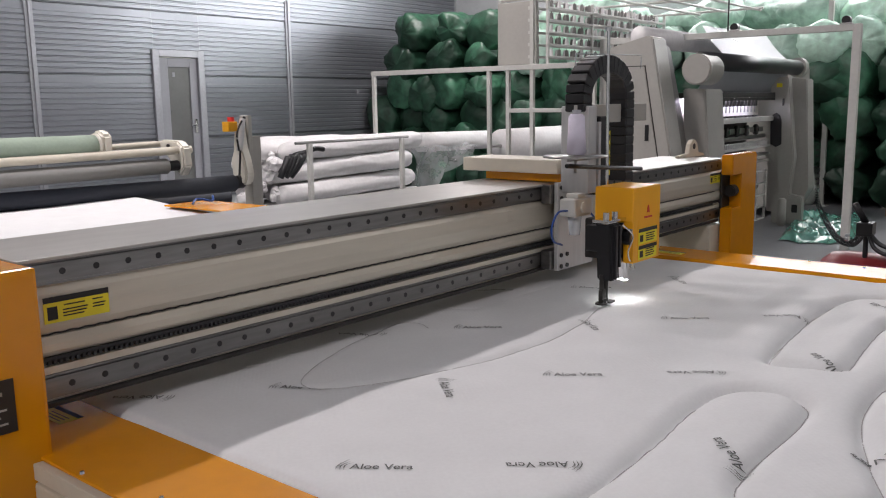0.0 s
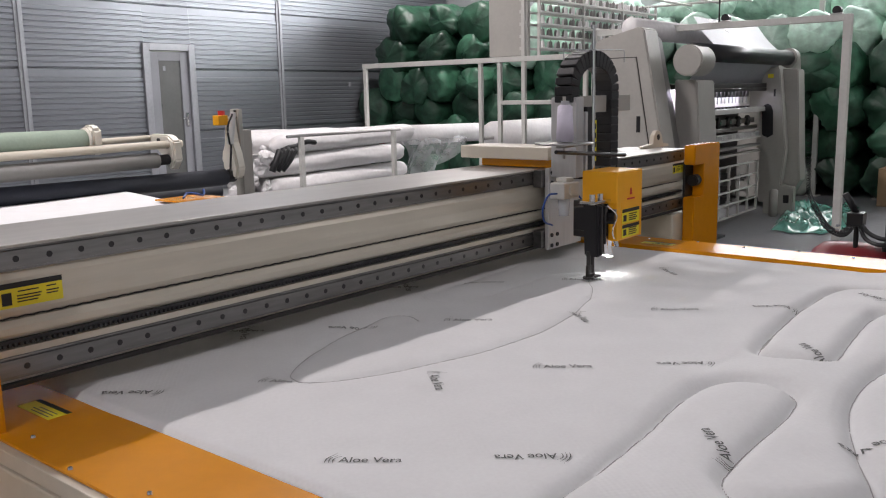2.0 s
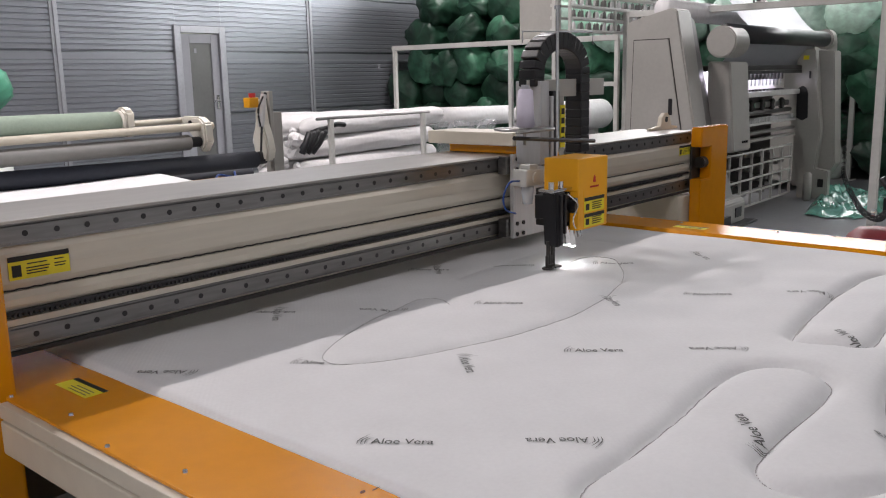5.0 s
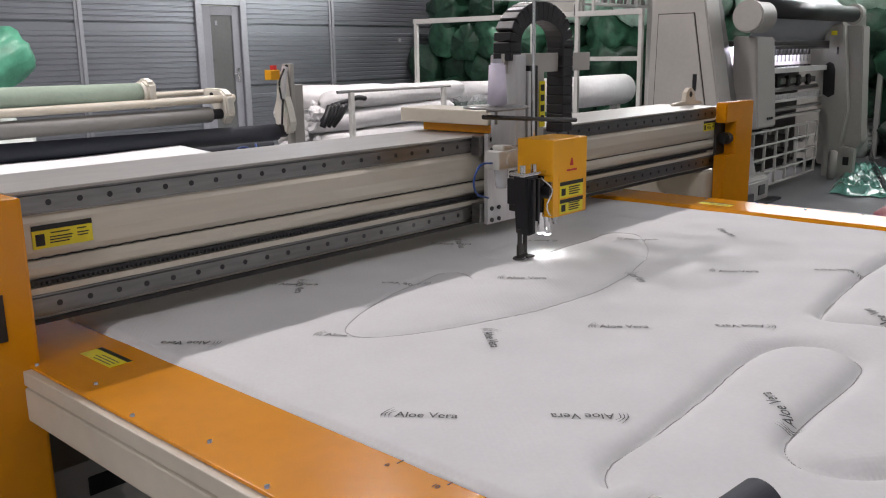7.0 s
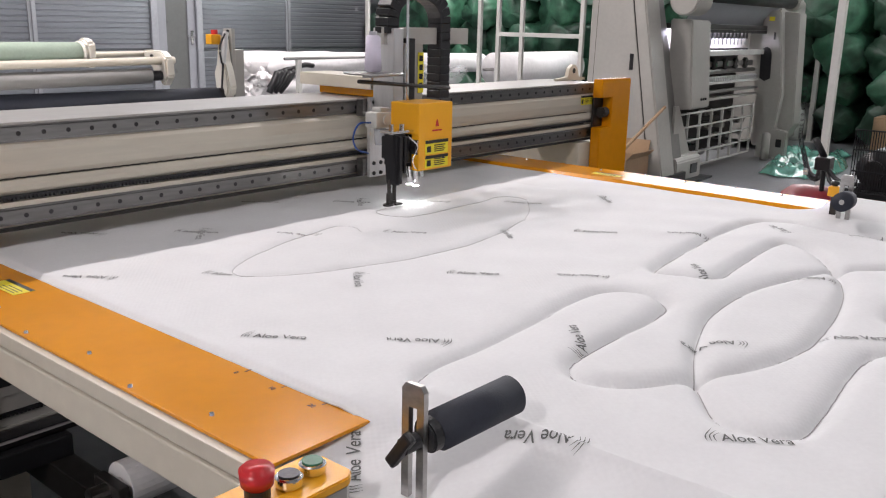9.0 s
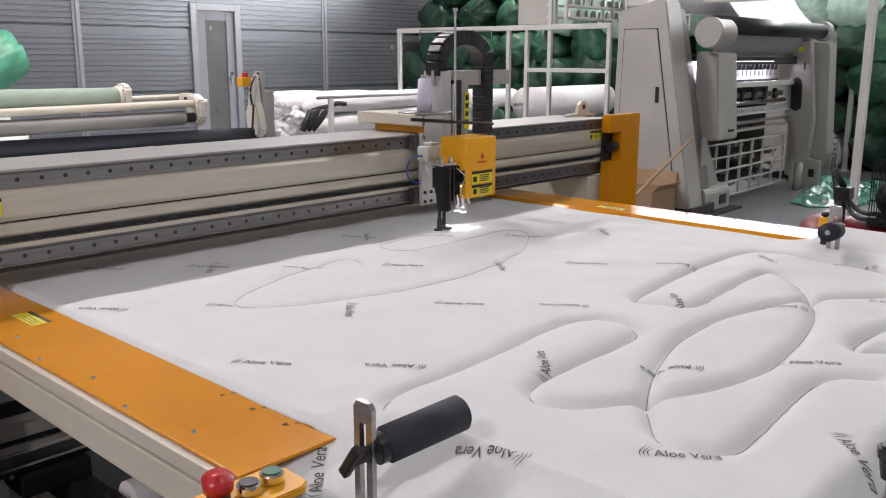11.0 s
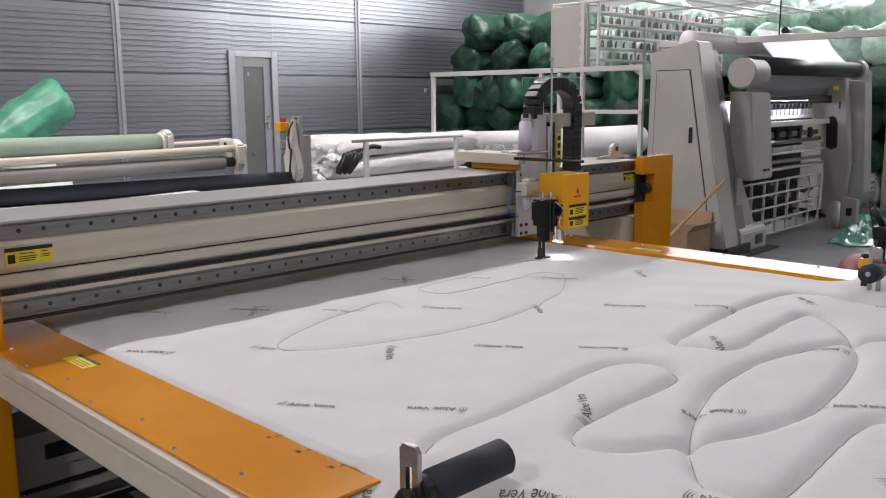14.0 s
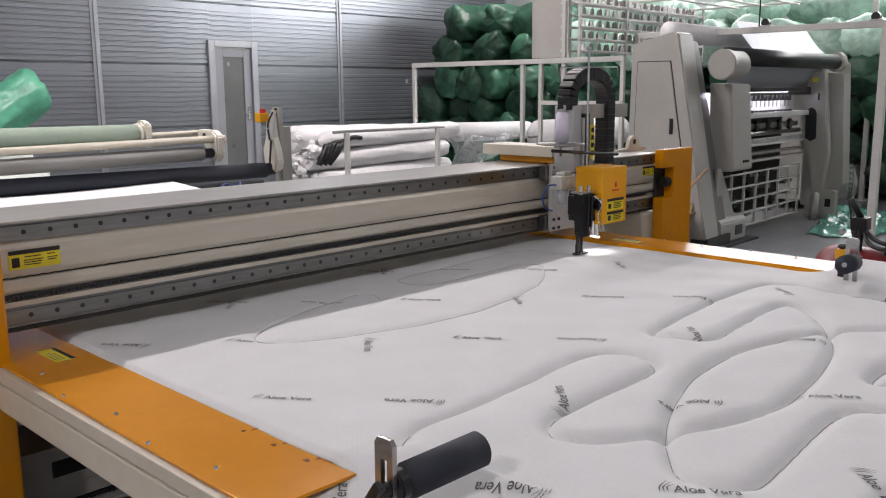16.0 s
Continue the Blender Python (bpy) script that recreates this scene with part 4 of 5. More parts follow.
# ---- push-button box at the table's corner ----
pb = thing("push_button_box", (-0.17, -0.02, 0.79), "yellow push-button box with red stop, black and green buttons", "control box")
outline = [(-0.262, -0.062), (-0.115, -0.062), (-0.10, -0.05), (-0.10, 0.0), (-0.12, 0.018), (-0.262, 0.018)]
part("body", prism([(0.97 * (u + 0.18) - 0.18, 0.95 * (v + 0.02) - 0.02) for u, v in outline], "z", 0.765, 0.834), GREYPAINT, pb, "grey box body")
part("front_panel", prism(outline, "z", 0.835, 0.847, 0.002), YELLOW, pb, "yellow cover plate")
for x, y, m, r in ((-0.218, -0.022, ESTOP, 0.021), (-0.176, -0.026, BLACK, 0.0125), (-0.137, -0.022, GREENBTN, 0.0125)):
    if m is ESTOP:
        bt = part("button_base", cyl((x, y, 0.848), (x, y, 0.862), 0.0150, 24), BLACK, pb)
        part("button", cyl((x, y, 0.862), (x, y, 0.888), 0.0185, 28, 0.0205, bevel=0.004), m, bt, "red mushroom stop button", True)
    else:
        bt = part("bezel", cyl((x, y, 0.848), (x, y, 0.862), 0.0165, 28, bevel=0.0025), CHROME, pb, "chrome bezel")
        part("button", cyl((x, y, 0.862), (x, y, 0.864), r, 24), m, bt)
part("cable_gland", cyl((-0.29, -0.01, 0.815), (-0.262, -0.01, 0.815), 0.012, 16, bevel=0.003), CHROME, pb)
part("mount", box(-0.20, -0.15, 0.016, 0.075, 0.72, 0.78, 0.002), DARK, pb)
pb.location += Vector((-0.042, -0.062, 0.026))
fb = thing("front_bracket", (0.05, -0.02, 0.72), "dark steel bracket plate at the table's front corner", "bracket")
part("plate", box(-0.02, 0.17, -0.135, 0.02, 0.735, 0.742, 0.002), DARK, fb)
part("angle", box(-0.03, -0.022, -0.02, 0.05, 0.70, 0.79, 0.002), STEEL, fb)


# ---- edge rollers that hold the cloth at the front ----
def edge_roller(x, y, s, dz):
    """A slotted steel upright with a slanting rubber roller and a wing clamp knob."""
    th = thing("edge_roller", (x, y, 0.70), "dark rubber roller on a slotted chrome upright holding the cloth", "roller", "cloth edge rollers")
    a, b, top = y - 0.018, y + 0.018, 0.974 + dz
    outline = [(a, 0.76), (b, 0.76), (b, top - 0.008), (b - 0.006, top), (a + 0.006, top), (a, top - 0.008)]
    slot = [(y - 0.0065, 0.79), (y + 0.0065, 0.79), (y + 0.0065, top - 0.03), (y - 0.0065, top - 0.03)]
    up = bmesh.new()
    for x0, flip in ((x - 0.004, False), (x + 0.004, True)):
        o = [up.verts.new((x0, u, v)) for u, v in outline]
        i = [up.verts.new((x0, u, v)) for u, v in slot]
        for f in ((o[0], o[1], i[1], i[0]), (o[1], o[2], i[2], i[1]), (o[2], o[3], o[4], o[5], i[3], i[2]), (o[5], o[0], i[0], i[3])):
            up.faces.new(f)
        if flip:
            for ring in (zip(o, back[0]), zip(i, back[1])):
                ring = list(ring)
                for p, q in zip(ring, ring[1:] + ring[:1]):
                    up.faces.new((p[0], p[1], q[1], q[0]))
        back = (o, i)
    bmesh.ops.recalc_face_normals(up, faces=up.faces)
    part("upright", up, STEEL, th, "slotted chrome upright")
    part("foot_block", box(x - 0.02, x + 0.02, y - 0.025, y + 0.025, 0.725, 0.765, 0.004), STEEL, th)
    part("arm", box(min(x - s * 0.005, x + s * 0.2), max(x - s * 0.005, x + s * 0.2), y - 0.02, y + 0.1, 0.700, 0.726, 0.003), DARK, th)
    p, d = Vector((x, y - 0.008, 0.904 + dz)), Vector((s, -0.17, 0.11)).normalized()
    part("roller", cyl(p + d * 0.024, p + d * 0.160, 0.0265, 36, bevel=0.004), RUBBER, th, "dark rubber roller", True)
    part("end_cap", cyl(p + d * 0.008, p + d * 0.0235, 0.0225, 28, bevel=0.002), BLACK, th)
    part("hub", cyl(p - d * 0.004, p + d * 0.162, 0.007, 14), STEEL, th)
    kn = cyl(p - d * 0.004, p - d * 0.026, 0.011, 16)
    sub = box(-0.006, 0.006, -0.0085, 0.0085, -0.034, 0.022, 0.004)
    bmesh.ops.rotate(sub, cent=(0, 0, 0), matrix=Matrix.Rotation(radians(35), 3, "X"), verts=sub.verts)
    bmesh.ops.translate(sub, vec=p - d * 0.026, verts=sub.verts)
    add(kn, sub)
    part("clamp_knob", kn, BLACK, th, "black wing clamp knob")
    bm = cyl((x - s * 0.012, y, 0.768), (x + s * 0.012, y, 0.768), 0.012, 6)
    cyl((x - s * 0.002, y - 0.02, 0.762), (x + s * 0.002, y - 0.03, 0.762), 0.008, 10, bm=bm)
    part("hex_bolt", bm, CHROME, th)
    return th


edge_roller(-0.074, -0.152, 1, 0.0)
edge_roller(1.84, -0.088, -1, 0.024)
rb = thing("switch_box", (1.88, -0.06, 0.70), "small yellow switch box with a dark button, by the roller", "control box")
part("body", box(1.862, 1.895, -0.066, -0.030, 0.925, 0.955, 0.004), YELLOW, rb, "yellow box body")
part("button", cyl((1.878, -0.045, 0.956), (1.878, -0.045, 0.970), 0.011, 20, 0.014, bevel=0.003), BLACK, rb, "dark mushroom button", True)
part("mount", box(1.868, 1.888, -0.058, -0.040, 0.70, 0.925, 0.002), DARK, rb)

# ---- cloth stand behind the gantry ----
stand = thing("cloth_stand", (1.6, 3.8, 0), "cream stand carrying cloth and tension rollers behind the table", "stand")
SX = 2.72
part("sage_roll", cyl((-1.2, 3.86, 1.205), (1.76, 3.86, 1.188), 0.060, 28), SAGE, stand, "sage green cloth roll", True)
part("roll_end", cyl((1.76, 3.86, 1.188), (1.778, 3.86, 1.188), 0.066, 28, bevel=0.003), IVORY, stand, "thin pale collar", True)
part("end_casting", prism([(3.80, 1.11), (3.92, 1.11), (3.93, 1.235), (3.90, 1.268), (3.84, 1.272), (3.80, 1.245)], "x", 1.78, 1.84, 0.014), IVORY, stand, "cream end casting")
part("cream_tube", cyl((-1.2, 3.80, 1.118), (2.33, 3.80, 1.142), 0.023, 20), CREAM, stand, "cream tube", True)
part("back_tube", cyl((-1.2, 4.0, 1.13), (2.31, 4.0, 1.175), 0.018, 20), CREAM, stand, "cream tube", True)
part("steel_tube", cyl((-1.2, 3.80, 1.045), (2.16, 3.80, 1.056), 0.044, 24), GREYDARK, stand, "grey steel tube", True)
part("tube_hub", cyl((2.16, 3.80, 1.056), (2.235, 3.80, 1.056), 0.03, 16), BLACK, stand)
part("rubber_roller", cyl((0.735, 3.80, 0.945), (2.63, 3.80, 0.920), 0.050, 32), RUBBER, stand, "dark rubber roller", True)
part("roller_bearing", box(0.63, 0.735, 3.73, 3.87, 0.87, 1.02, 0.02), OFFWHITE, stand, "white bearing cap")
part("rubber_roller", cyl((0.735, 3.98, 0.82), (2.72, 3.98, 0.815), 0.045, 28), RUBBER, stand, "dark rubber roller", True)
part("arm_casting", prism([(3.74, 1.05), (3.79, 0.99), (3.84, 1.04), (3.90, 1.10), (3.97, 1.14), (3.97, 1.20), (3.80, 1.195), (3.75, 1.16)], "x", 2.24, 2.30, 0.010), IVORY, stand, "cream arm casting")
part("arm_bolt", cyl((2.232, 3.88, 1.165), (2.241, 3.88, 1.165), 0.012, 12), BLACK, stand)
part("upright", box(SX + 0.06, SX + 0.14, 3.80, 3.88, 0, 1.20, 0.004), GREYPAINT, stand, "pale grey upright")
part("upright_plate", box(SX + 0.03, SX + 0.06, 3.78, 3.86, 1.02, 1.33, 0.006), GREYPAINT, stand, "pale grey upright plate")
for z in (1.28, 1.315):
    part("plate_bolt", cyl((SX + 0.022, 3.81, z), (SX + 0.03, 3.81, z), 0.010, 12), BLACK, stand)
part("swing_arm", prism([(3.74, 0.91), (3.82, 0.90), (3.86, 0.97), (3.87, 1.06), (3.84, 1.12), (3.82, 1.28), (3.79, 1.29), (3.77, 1.14), (3.74, 1.06), (3.72, 0.97)], "x", SX - 0.05, SX + 0.02, 0.012), IVORY, stand, "cream swing arm")
part("pivot", cyl((SX - 0.07, 3.79, 0.945), (SX - 0.048, 3.79, 0.945), 0.022, 16), BLACK, stand)
part("strut_rod", cyl((SX - 0.09, 3.74, 0.97), (SX - 0.06, 3.75, 1.16), 0.007, 10), BLACK, stand)
part("gas_strut", cyl((SX - 0.07, 3.75, 1.12), (SX - 0.02, 3.77, 1.31), 0.019, 14), ALU, stand, "grey pneumatic cylinder")
part("strut_hose", tube(spline([(SX - 0.05, 3.74, 1.30), (SX - 0.10, 3.73, 1.22), (SX - 0.09, 3.73, 1.12)], 6), 0.006, 6), BLACK, stand)
part("roller_hub", cyl((2.63, 3.80, 0.92), (2.70, 3.80, 0.92), 0.035, 16), BLACK, stand)
part("switch_box", box(2.59, 2.66, 3.77, 3.83, 1.235, 1.295, 0.005), YELLOW, stand, "yellow switch box")
part("switch_bracket", box(2.655, 2.76, 3.80, 3.81, 1.25, 1.27, 0.001), STEEL, stand)
part("switch_cap", cyl((2.635, 3.80, 1.295), (2.635, 3.80, 1.322), 0.021, 16), ESTOP, stand, "red switch cap")
part("upright", box(-1.3, -1.2, 3.70, 4.05, 0, 1.32, 0.006), CREAM, stand, "cream upright")
part("cross_bar", box(-1.2, SX + 0.06, 3.82, 3.88, 0.30, 0.38, 0.005), CREAM, stand)
part("foot", box(SX + 0.02, SX + 0.18, 3.5, 4.2, 0, 0.05, 0.005), CREAM, stand)
rs = grid(40, 14, lambda u, v: (0.004 + (1.80 + 0.12 * v) * u, 2.455 + 1.32 * v, 0.857 + 0.045 * v + 0.004 * math.sin(9 * u + 5 * v) * v))
rear_sheet = solid("rear_ticking", rs, FABRIC, "white ticking rising from the table to the rollers", "fabric", smooth=True)
md = rear_sheet.modifiers.new("thickness", "SOLIDIFY")
md.thickness = 0.004
solid("rear_guard", box(1.79, 2.05, 2.80, 3.30, 0.893, 0.901, 0.002), ORANGE, "orange guard plate behind the table", "plate")
hs = tube(spline([(1.86, 3.16, 0.908), (1.92, 3.2, 0.925), (1.98, 3.16, 0.912), (2.03, 3.22, 0.93)], 6), 0.006, 6)
solid("loose_hose", hs, BLUE, "loose blue air hose on the guard plate", "hose", smooth=True)

# ---- helper shapes for sacks and rolls ----
def lumpy_roll(length, r, seed, lumps=0.12, end=0.6, seg=44, rings=30):
    """A soft roll along x with a gathered, uneven skin."""
    bm = bmesh.new()
    rows = []
    for j in range(rings + 1):
        u = j / rings
        x = (u - 0.5) * length
        e = min(u, 1 - u) * 2
        rr = r * min(1.0, (1 - (1 - min(1, e / 0.16)) ** 2.6) ** 0.6 * (1 - end * 0.15) + 0.02)
        row = []
        for i in range(seg):
            a = math.tau * i / seg
            q = rr / r
            n = noise.noise(Vector((x * 3 + seed * 7, q * math.cos(a) * 1.7, q * math.sin(a) * 1.7)))
            n2 = noise.noise(Vector((x * 9 + seed * 3, q * math.cos(a) * 5, q * math.sin(a) * 5)))
            k = rr * (1 + lumps * n + lumps * 0.6 * n2)
            row.append(bm.verts.new((x + 0.16 * r * n + 0.10 * r * n2, k * math.cos(a), k * math.sin(a) * 0.93)))
        rows.append(row)
    for a, b in zip(rows, rows[1:]):
        for i in range(seg):
            bm.faces.new((a[i], a[(i + 1) % seg], b[(i + 1) % seg], b[i]))
    bm.faces.new(rows[0][::-1]), bm.faces.new(rows[-1])
    bmesh.ops.recalc_face_normals(bm, faces=bm.faces)
    for f in bm.faces:
        f.smooth = True
    return bm


def roll_mesh(name, material, *args, **kw):
    bm = lumpy_roll(*args, **kw)
    me = bpy.data.meshes.new(name)
    bm.to_mesh(me), bm.free(), me.materials.append(material)
    return me


# stack of wrapped rolls against the east wall, deeper towards the corner
rnd = random.Random(4)
sacks = {k: [roll_mesh("sack", m, 1.6, 0.33, 10 * j + i, 0.17) for i in range(5)] for j, (k, m) in enumerate((("green", GREENBAG), ("pale", PALELITBAG), ("white", WHITEBAG)))}
words = {"green": "lumpy roll wrapped in dark green plastic, stacked by the wall", "pale": "lumpy roll wrapped in shiny green plastic, coloured pale for the window light, stacked high", "white": "lumpy roll in whitish sacking, stacked among green rolls"}


def stack(x, y0, slope, rows):
    for row in range(rows):
        y = y0 + 0.2 * (row % 2)
        while y < 9.35 - slope * max(0, row - 2):
            top = row >= rows - 2
            # upper rows mostly take the pale colour that holds the bright light from above
            k = "pale" if top and rnd.random() < (0.85 if y < 7.0 else 0.0) else ("white" if rnd.random() < 0.16 else "green")
            o = new("wrapped_roll", rnd.choice(sacks[k]))
            o.location = (x + rnd.uniform(-0.22, 0.12), y + rnd.uniform(-0.09, 0.09), 0.27 + row * 0.445 + rnd.uniform(-0.04, 0.04))
            turn = rnd.uniform(0.9, 1.5) if row == rows - 1 and y < 7.2 else rnd.uniform(-0.25, 0.25)
            o.rotation_euler = (rnd.uniform(0, 6.2), rnd.uniform(-0.1, 0.1), turn + (math.pi if rnd.random() < 0.5 else 0))
            g = rnd.uniform(0.85, 1.15)
            o.scale = (1, g, g * rnd.uniform(0.8, 1.0))
            tagged(o, words[k], "wrapped roll", "stack of wrapped rolls")
            y += rnd.uniform(0.52, 0.64) * (2.4 if row == rows - 1 and y < 7.2 else 1)


stack(11.8, 0.4, 0.36, 6)
stack(10.95, 5.8, 0.2, 6)

# a green sack leaning behind the cloth stand
bm = lumpy_roll(1.5, 0.235, 77, 0.14)
bmesh.ops.rotate(bm, cent=(0, 0, 0), matrix=Matrix.Rotation(radians(-33), 3, "Y"), verts=bm.verts)
bmesh.ops.translate(bm, vec=(1.96, 7.0, 1.10), verts=bm.verts)
solid("green_sack", bm, TEAL, "large crumpled green plastic sack on a heap", "sack")
bm = lumpy_roll(1.9, 0.5, 31, 0.15)
bmesh.ops.translate(bm, vec=(1.6, 7.2, 0.5), verts=bm.verts)
solid("white_sack", bm, WHITEBAG, "heap of whitish sacking under the green sack", "sack")

# ---- pile of white cloth rolls ----
cl = [roll_mesh("cloth_roll", CLOTH, 2.1, 0.105, 50 + i, 0.10) for i in range(3)]
for row in range(5):
    for k in range(3):
        o = new("cloth_roll", cl[(row + k) % 3])
        o.location = (5.56 + 0.1 * ((row * 2 + k) % 3), 5.75 + 0.2 * k, 0.16 + 0.203 * row)
        o.rotation_euler = (0.7 * row + k, 0.02 * (k - 1), 0.03 * ((row + k) % 3 - 1))
        tagged(o, "rolled white cloth with ragged ends, in a pile", "cloth roll", "pile of cloth rolls")
bm = bmesh.new()
for i in range(60):
    p = Vector((4.54 + rnd.uniform(-0.06, 0.12), 5.62 + rnd.uniform(0, 0.5), rnd.uniform(0.12, 0.98)))
    sub = bmesh.new()
    bmesh.ops.create_icosphere(sub, subdivisions=2, radius=rnd.uniform(0.03, 0.07))
    for v in sub.verts:
        v.co *= 1 + 0.5 * noise.noise(v.co * 40 + p * 9)
    bmesh.ops.translate(sub, vec=p, verts=sub.verts)
    add(bm, sub)
solid("ragged_ends", bm, CLOTH, "ragged white fabric ends of the piled rolls", "fabric", kind="stuff")
bm = tube(spline([(4.52, 5.52, 0.78), (4.58, 5.5, 0.86), (4.68, 5.5, 0.93), (4.82, 5.5, 0.95), (4.95, 5.5, 0.98), (5.06, 5.5, 0.97)], 6), 0.024, 8)
for k in range(5):
    tube(spline([(4.50 + 0.03 * k, 5.49, 0.74 + 0.02 * (k % 2)), (4.53 + 0.04 * k, 5.47, 0.82), (4.60 + 0.05 * k, 5.49, 0.92 + 0.01 * (k % 3))], 5), 0.03, 8, bm=bm)
solid("black_strap", bm, BLACK, "crumpled black strap hung over the white rolls", "strap", smooth=True)

# ---- pipe frame with rolls of the far machine ----
fr = thing("pipe_frame", (8, 6.04, 0), "white square-tube frame carrying cloth rolls", "frame")
FX = 6.52
for y, top in ((6.16, 1.69), (4.60, 1.69), (4.37, 1.69), (4.09, 2.36), (3.42, 1.69)):
    part("post", box(FX - 0.02, FX + 0.02, y - 0.02, y + 0.02, 0, top, 0.004), FRAME, fr)
part("rail", box(FX - 0.025, FX + 0.025, 3.40, 6.185, 1.69, 1.74, 0.004), FRAME, fr)
part("rail", box(FX - 0.02, FX + 0.02, 3.40, 4.35, 1.28, 1.32, 0.004), FRAME, fr)
for x in (4.72, 6.0):
    part("short_post", box(x - 0.022, x + 0.022, 5.31, 5.35, 0, 1.04, 0.004), FRAME, fr)
part("spindle", cyl((4.55, 5.33, 1.05), (6.1, 5.33, 1.05), 0.014, 8), STEEL, fr)
wr = thing("white_cloth_roll", (7.5, 6.0, 0.94), "long white cloth roll on a spindle", "cloth roll")
part("cloth", cyl((6.60, 6.0, 0.945), (8.48, 6.0, 0.91), 0.115, 28, bevel=0.01), CLOTH, wr, "", True)
part("core", cyl((6.53, 6.0, 0.945), (6.60, 6.0, 0.945), 0.085, 20), ESTOP, wr, "dull red core end")
part("spindle", cyl((6.35, 6.0, 0.95), (8.9, 6.0, 0.905), 0.018, 10), STEEL, wr)
wr2 = thing("white_cloth_roll", (9, 5.5, 0.85), "thick white cloth roll wrapped in clear film", "cloth roll")
part("cloth", cyl((8.05, 5.5, 0.86), (9.95, 5.5, 0.86), 0.2, 32, bevel=0.015), CLOTH, wr2, "", True)
part("spindle", cyl((7.85, 5.5, 0.86), (10.1, 5.5, 0.86), 0.018, 10), STEEL, wr2)
part("support", box(8.6, 8.7, 5.45, 5.55, 0, 0.67), FRAME, wr2)
part("support", box(9.7, 9.8, 5.45, 5.55, 0, 0.67), FRAME, wr2)
fm = grid(26, 14, lambda u, v: (6.75 + 1.2 * u + 0.06 * math.sin(6 * v + 9 * u), 5.86 - 0.05 * math.sin(14 * u + 3 * v) - 0.04 * v, 0.88 - (0.50 * (1 - u) ** 0.7 + 0.03) * v + 0.02 * math.sin(17 * u)))
solid("hanging_film", fm, FILM, "clear plastic film hanging off the white roll", "plastic film", smooth=True)

# ---- thread creel over the far machine ----
creel = thing("thread_creel", (8.0, 4.1, 0), "raised creel with rows of thread bobbins", "creel")
part("end_panel", box(6.56, 6.60, 4.12, 4.52, 1.745, 2.34, 0.006), GREYPAINT, creel, "grey end panel")
bobbin_me = []
for m in (CLOTH, GREYDARK):
    bm = cyl((0, 0, 0), (0, 0, 0.062), 0.022, 10, 0.016)
    cyl((0, 0, 0.062), (0, 0, 0.075), 0.006, 6, bm=bm)
    me = bpy.data.meshes.new("bobbin")
    bm.to_mesh(me), bm.free(), me.materials.append(m)
    bobbin_me.append(me)
for r in range(5):
    z = 1.80 + 0.115 * r
    for y in (4.10, 3.98):
        part("rail", box(6.60, 9.3, y - 0.012, y + 0.012, z, z + 0.022, 0.003), FRAME, creel)
    for i in range(34):
        bobbin = new("bobbin", bobbin_me[(i * 7 + r * 3) % 5 > 1])
        bobbin.parent = creel
        bobbin.location = Vector((6.72 + 0.075 * i, 4.07 if i % 2 else 4.0, z + 0.022)) - OFF[creel]
    part("clip_strip", box(6.552, 6.56, 4.13, 4.16, z, z + 0.03), FRAME, creel)
for x in (6.62, 7.5, 8.4, 9.28):
    for y in (4.10, 3.98):
        part("upright", box(x - 0.014, x + 0.014, y - 0.014, y + 0.014, 1.745, 2.36, 0.003), FRAME, creel)
for y in (4.5, 4.1, 3.55, 3.2, 2.85):
    part("top_tube", cyl((6.56, y, 2.35), (9.3, y, 2.35), 0.013, 10), FRAME, creel, "white overhead tube")
for x in (6.6, 7.9, 9.25):
    part("cross_tube", cyl((x, 2.8, 2.37), (x, 4.52, 2.37), 0.013, 10), FRAME, creel)
part("thread", tube([(7.9, 4.0, 2.0), (8.1, 3.3, 2.33), (8.2, 2.7, 1.95)], 0.002, 4), CLOTH, creel)
part("stay", box(6.555, 6.60, 4.10, 4.12, 1.735, 1.75, 0.001), FRAME, creel)

# ---- far quilting machine ----
mq = thing("multi_needle_quilter", (8.4, 3.2, 0), "large grey multi-needle quilting machine with a lit needle row", "quilting machine")
XL = 6.35
cab = prism([(3.26, 0.10), (3.23, 1.83), (2.82, 1.93), (2.77, 1.91), (2.43, 0.10)], "x", XL, XL + 0.27, 0.012)
cabinet = part("end_cabinet", cab, GREYPAINT, mq, "tall light grey end cabinet")
part("cabinet_door", prism([(3.19, 0.30), (3.16, 1.67), (2.84, 1.67), (2.60, 0.30)], "x", XL - 0.012, XL, 0.003), GREYPAINT, cabinet)
part("door_gap", prism([(3.197, 0.292), (3.167, 1.678), (2.833, 1.678), (2.592, 0.292)], "x", XL - 0.004, XL + 0.001), DARK, cabinet)
part("slot_handle", box(XL - 0.018, XL - 0.010, 2.785, 2.82, 1.03, 1.17, 0.003), BLACK, cabinet, "black recessed handle")
part("base", box(XL + 0.02, XL + 0.5, 2.42, 3.3, 0.0, 0.11, 0.01), DARK, mq)
part("cabinet_flank", prism([(3.10, 0.10), (3.05, 1.88), (2.84, 1.86), (2.60, 0.80), (2.46, 0.10)], "x", XL + 0.27, XL + 0.52, 0.012), GREYDARK, mq, "darker grey inner flank")
part("front_foot", prism([(2.72, 0.02), (2.72, 0.26), (2.48, 0.24), (2.45, 0.20), (2.45, 0.02)], "x", XL + 0.34, XL + 0.90, 0.01), GREYPAINT, mq, "grey machine foot")
part("foot_opening", box(XL + 0.66, XL + 0.80, 2.442, 2.450, 0.07, 0.16), BLACK, mq)
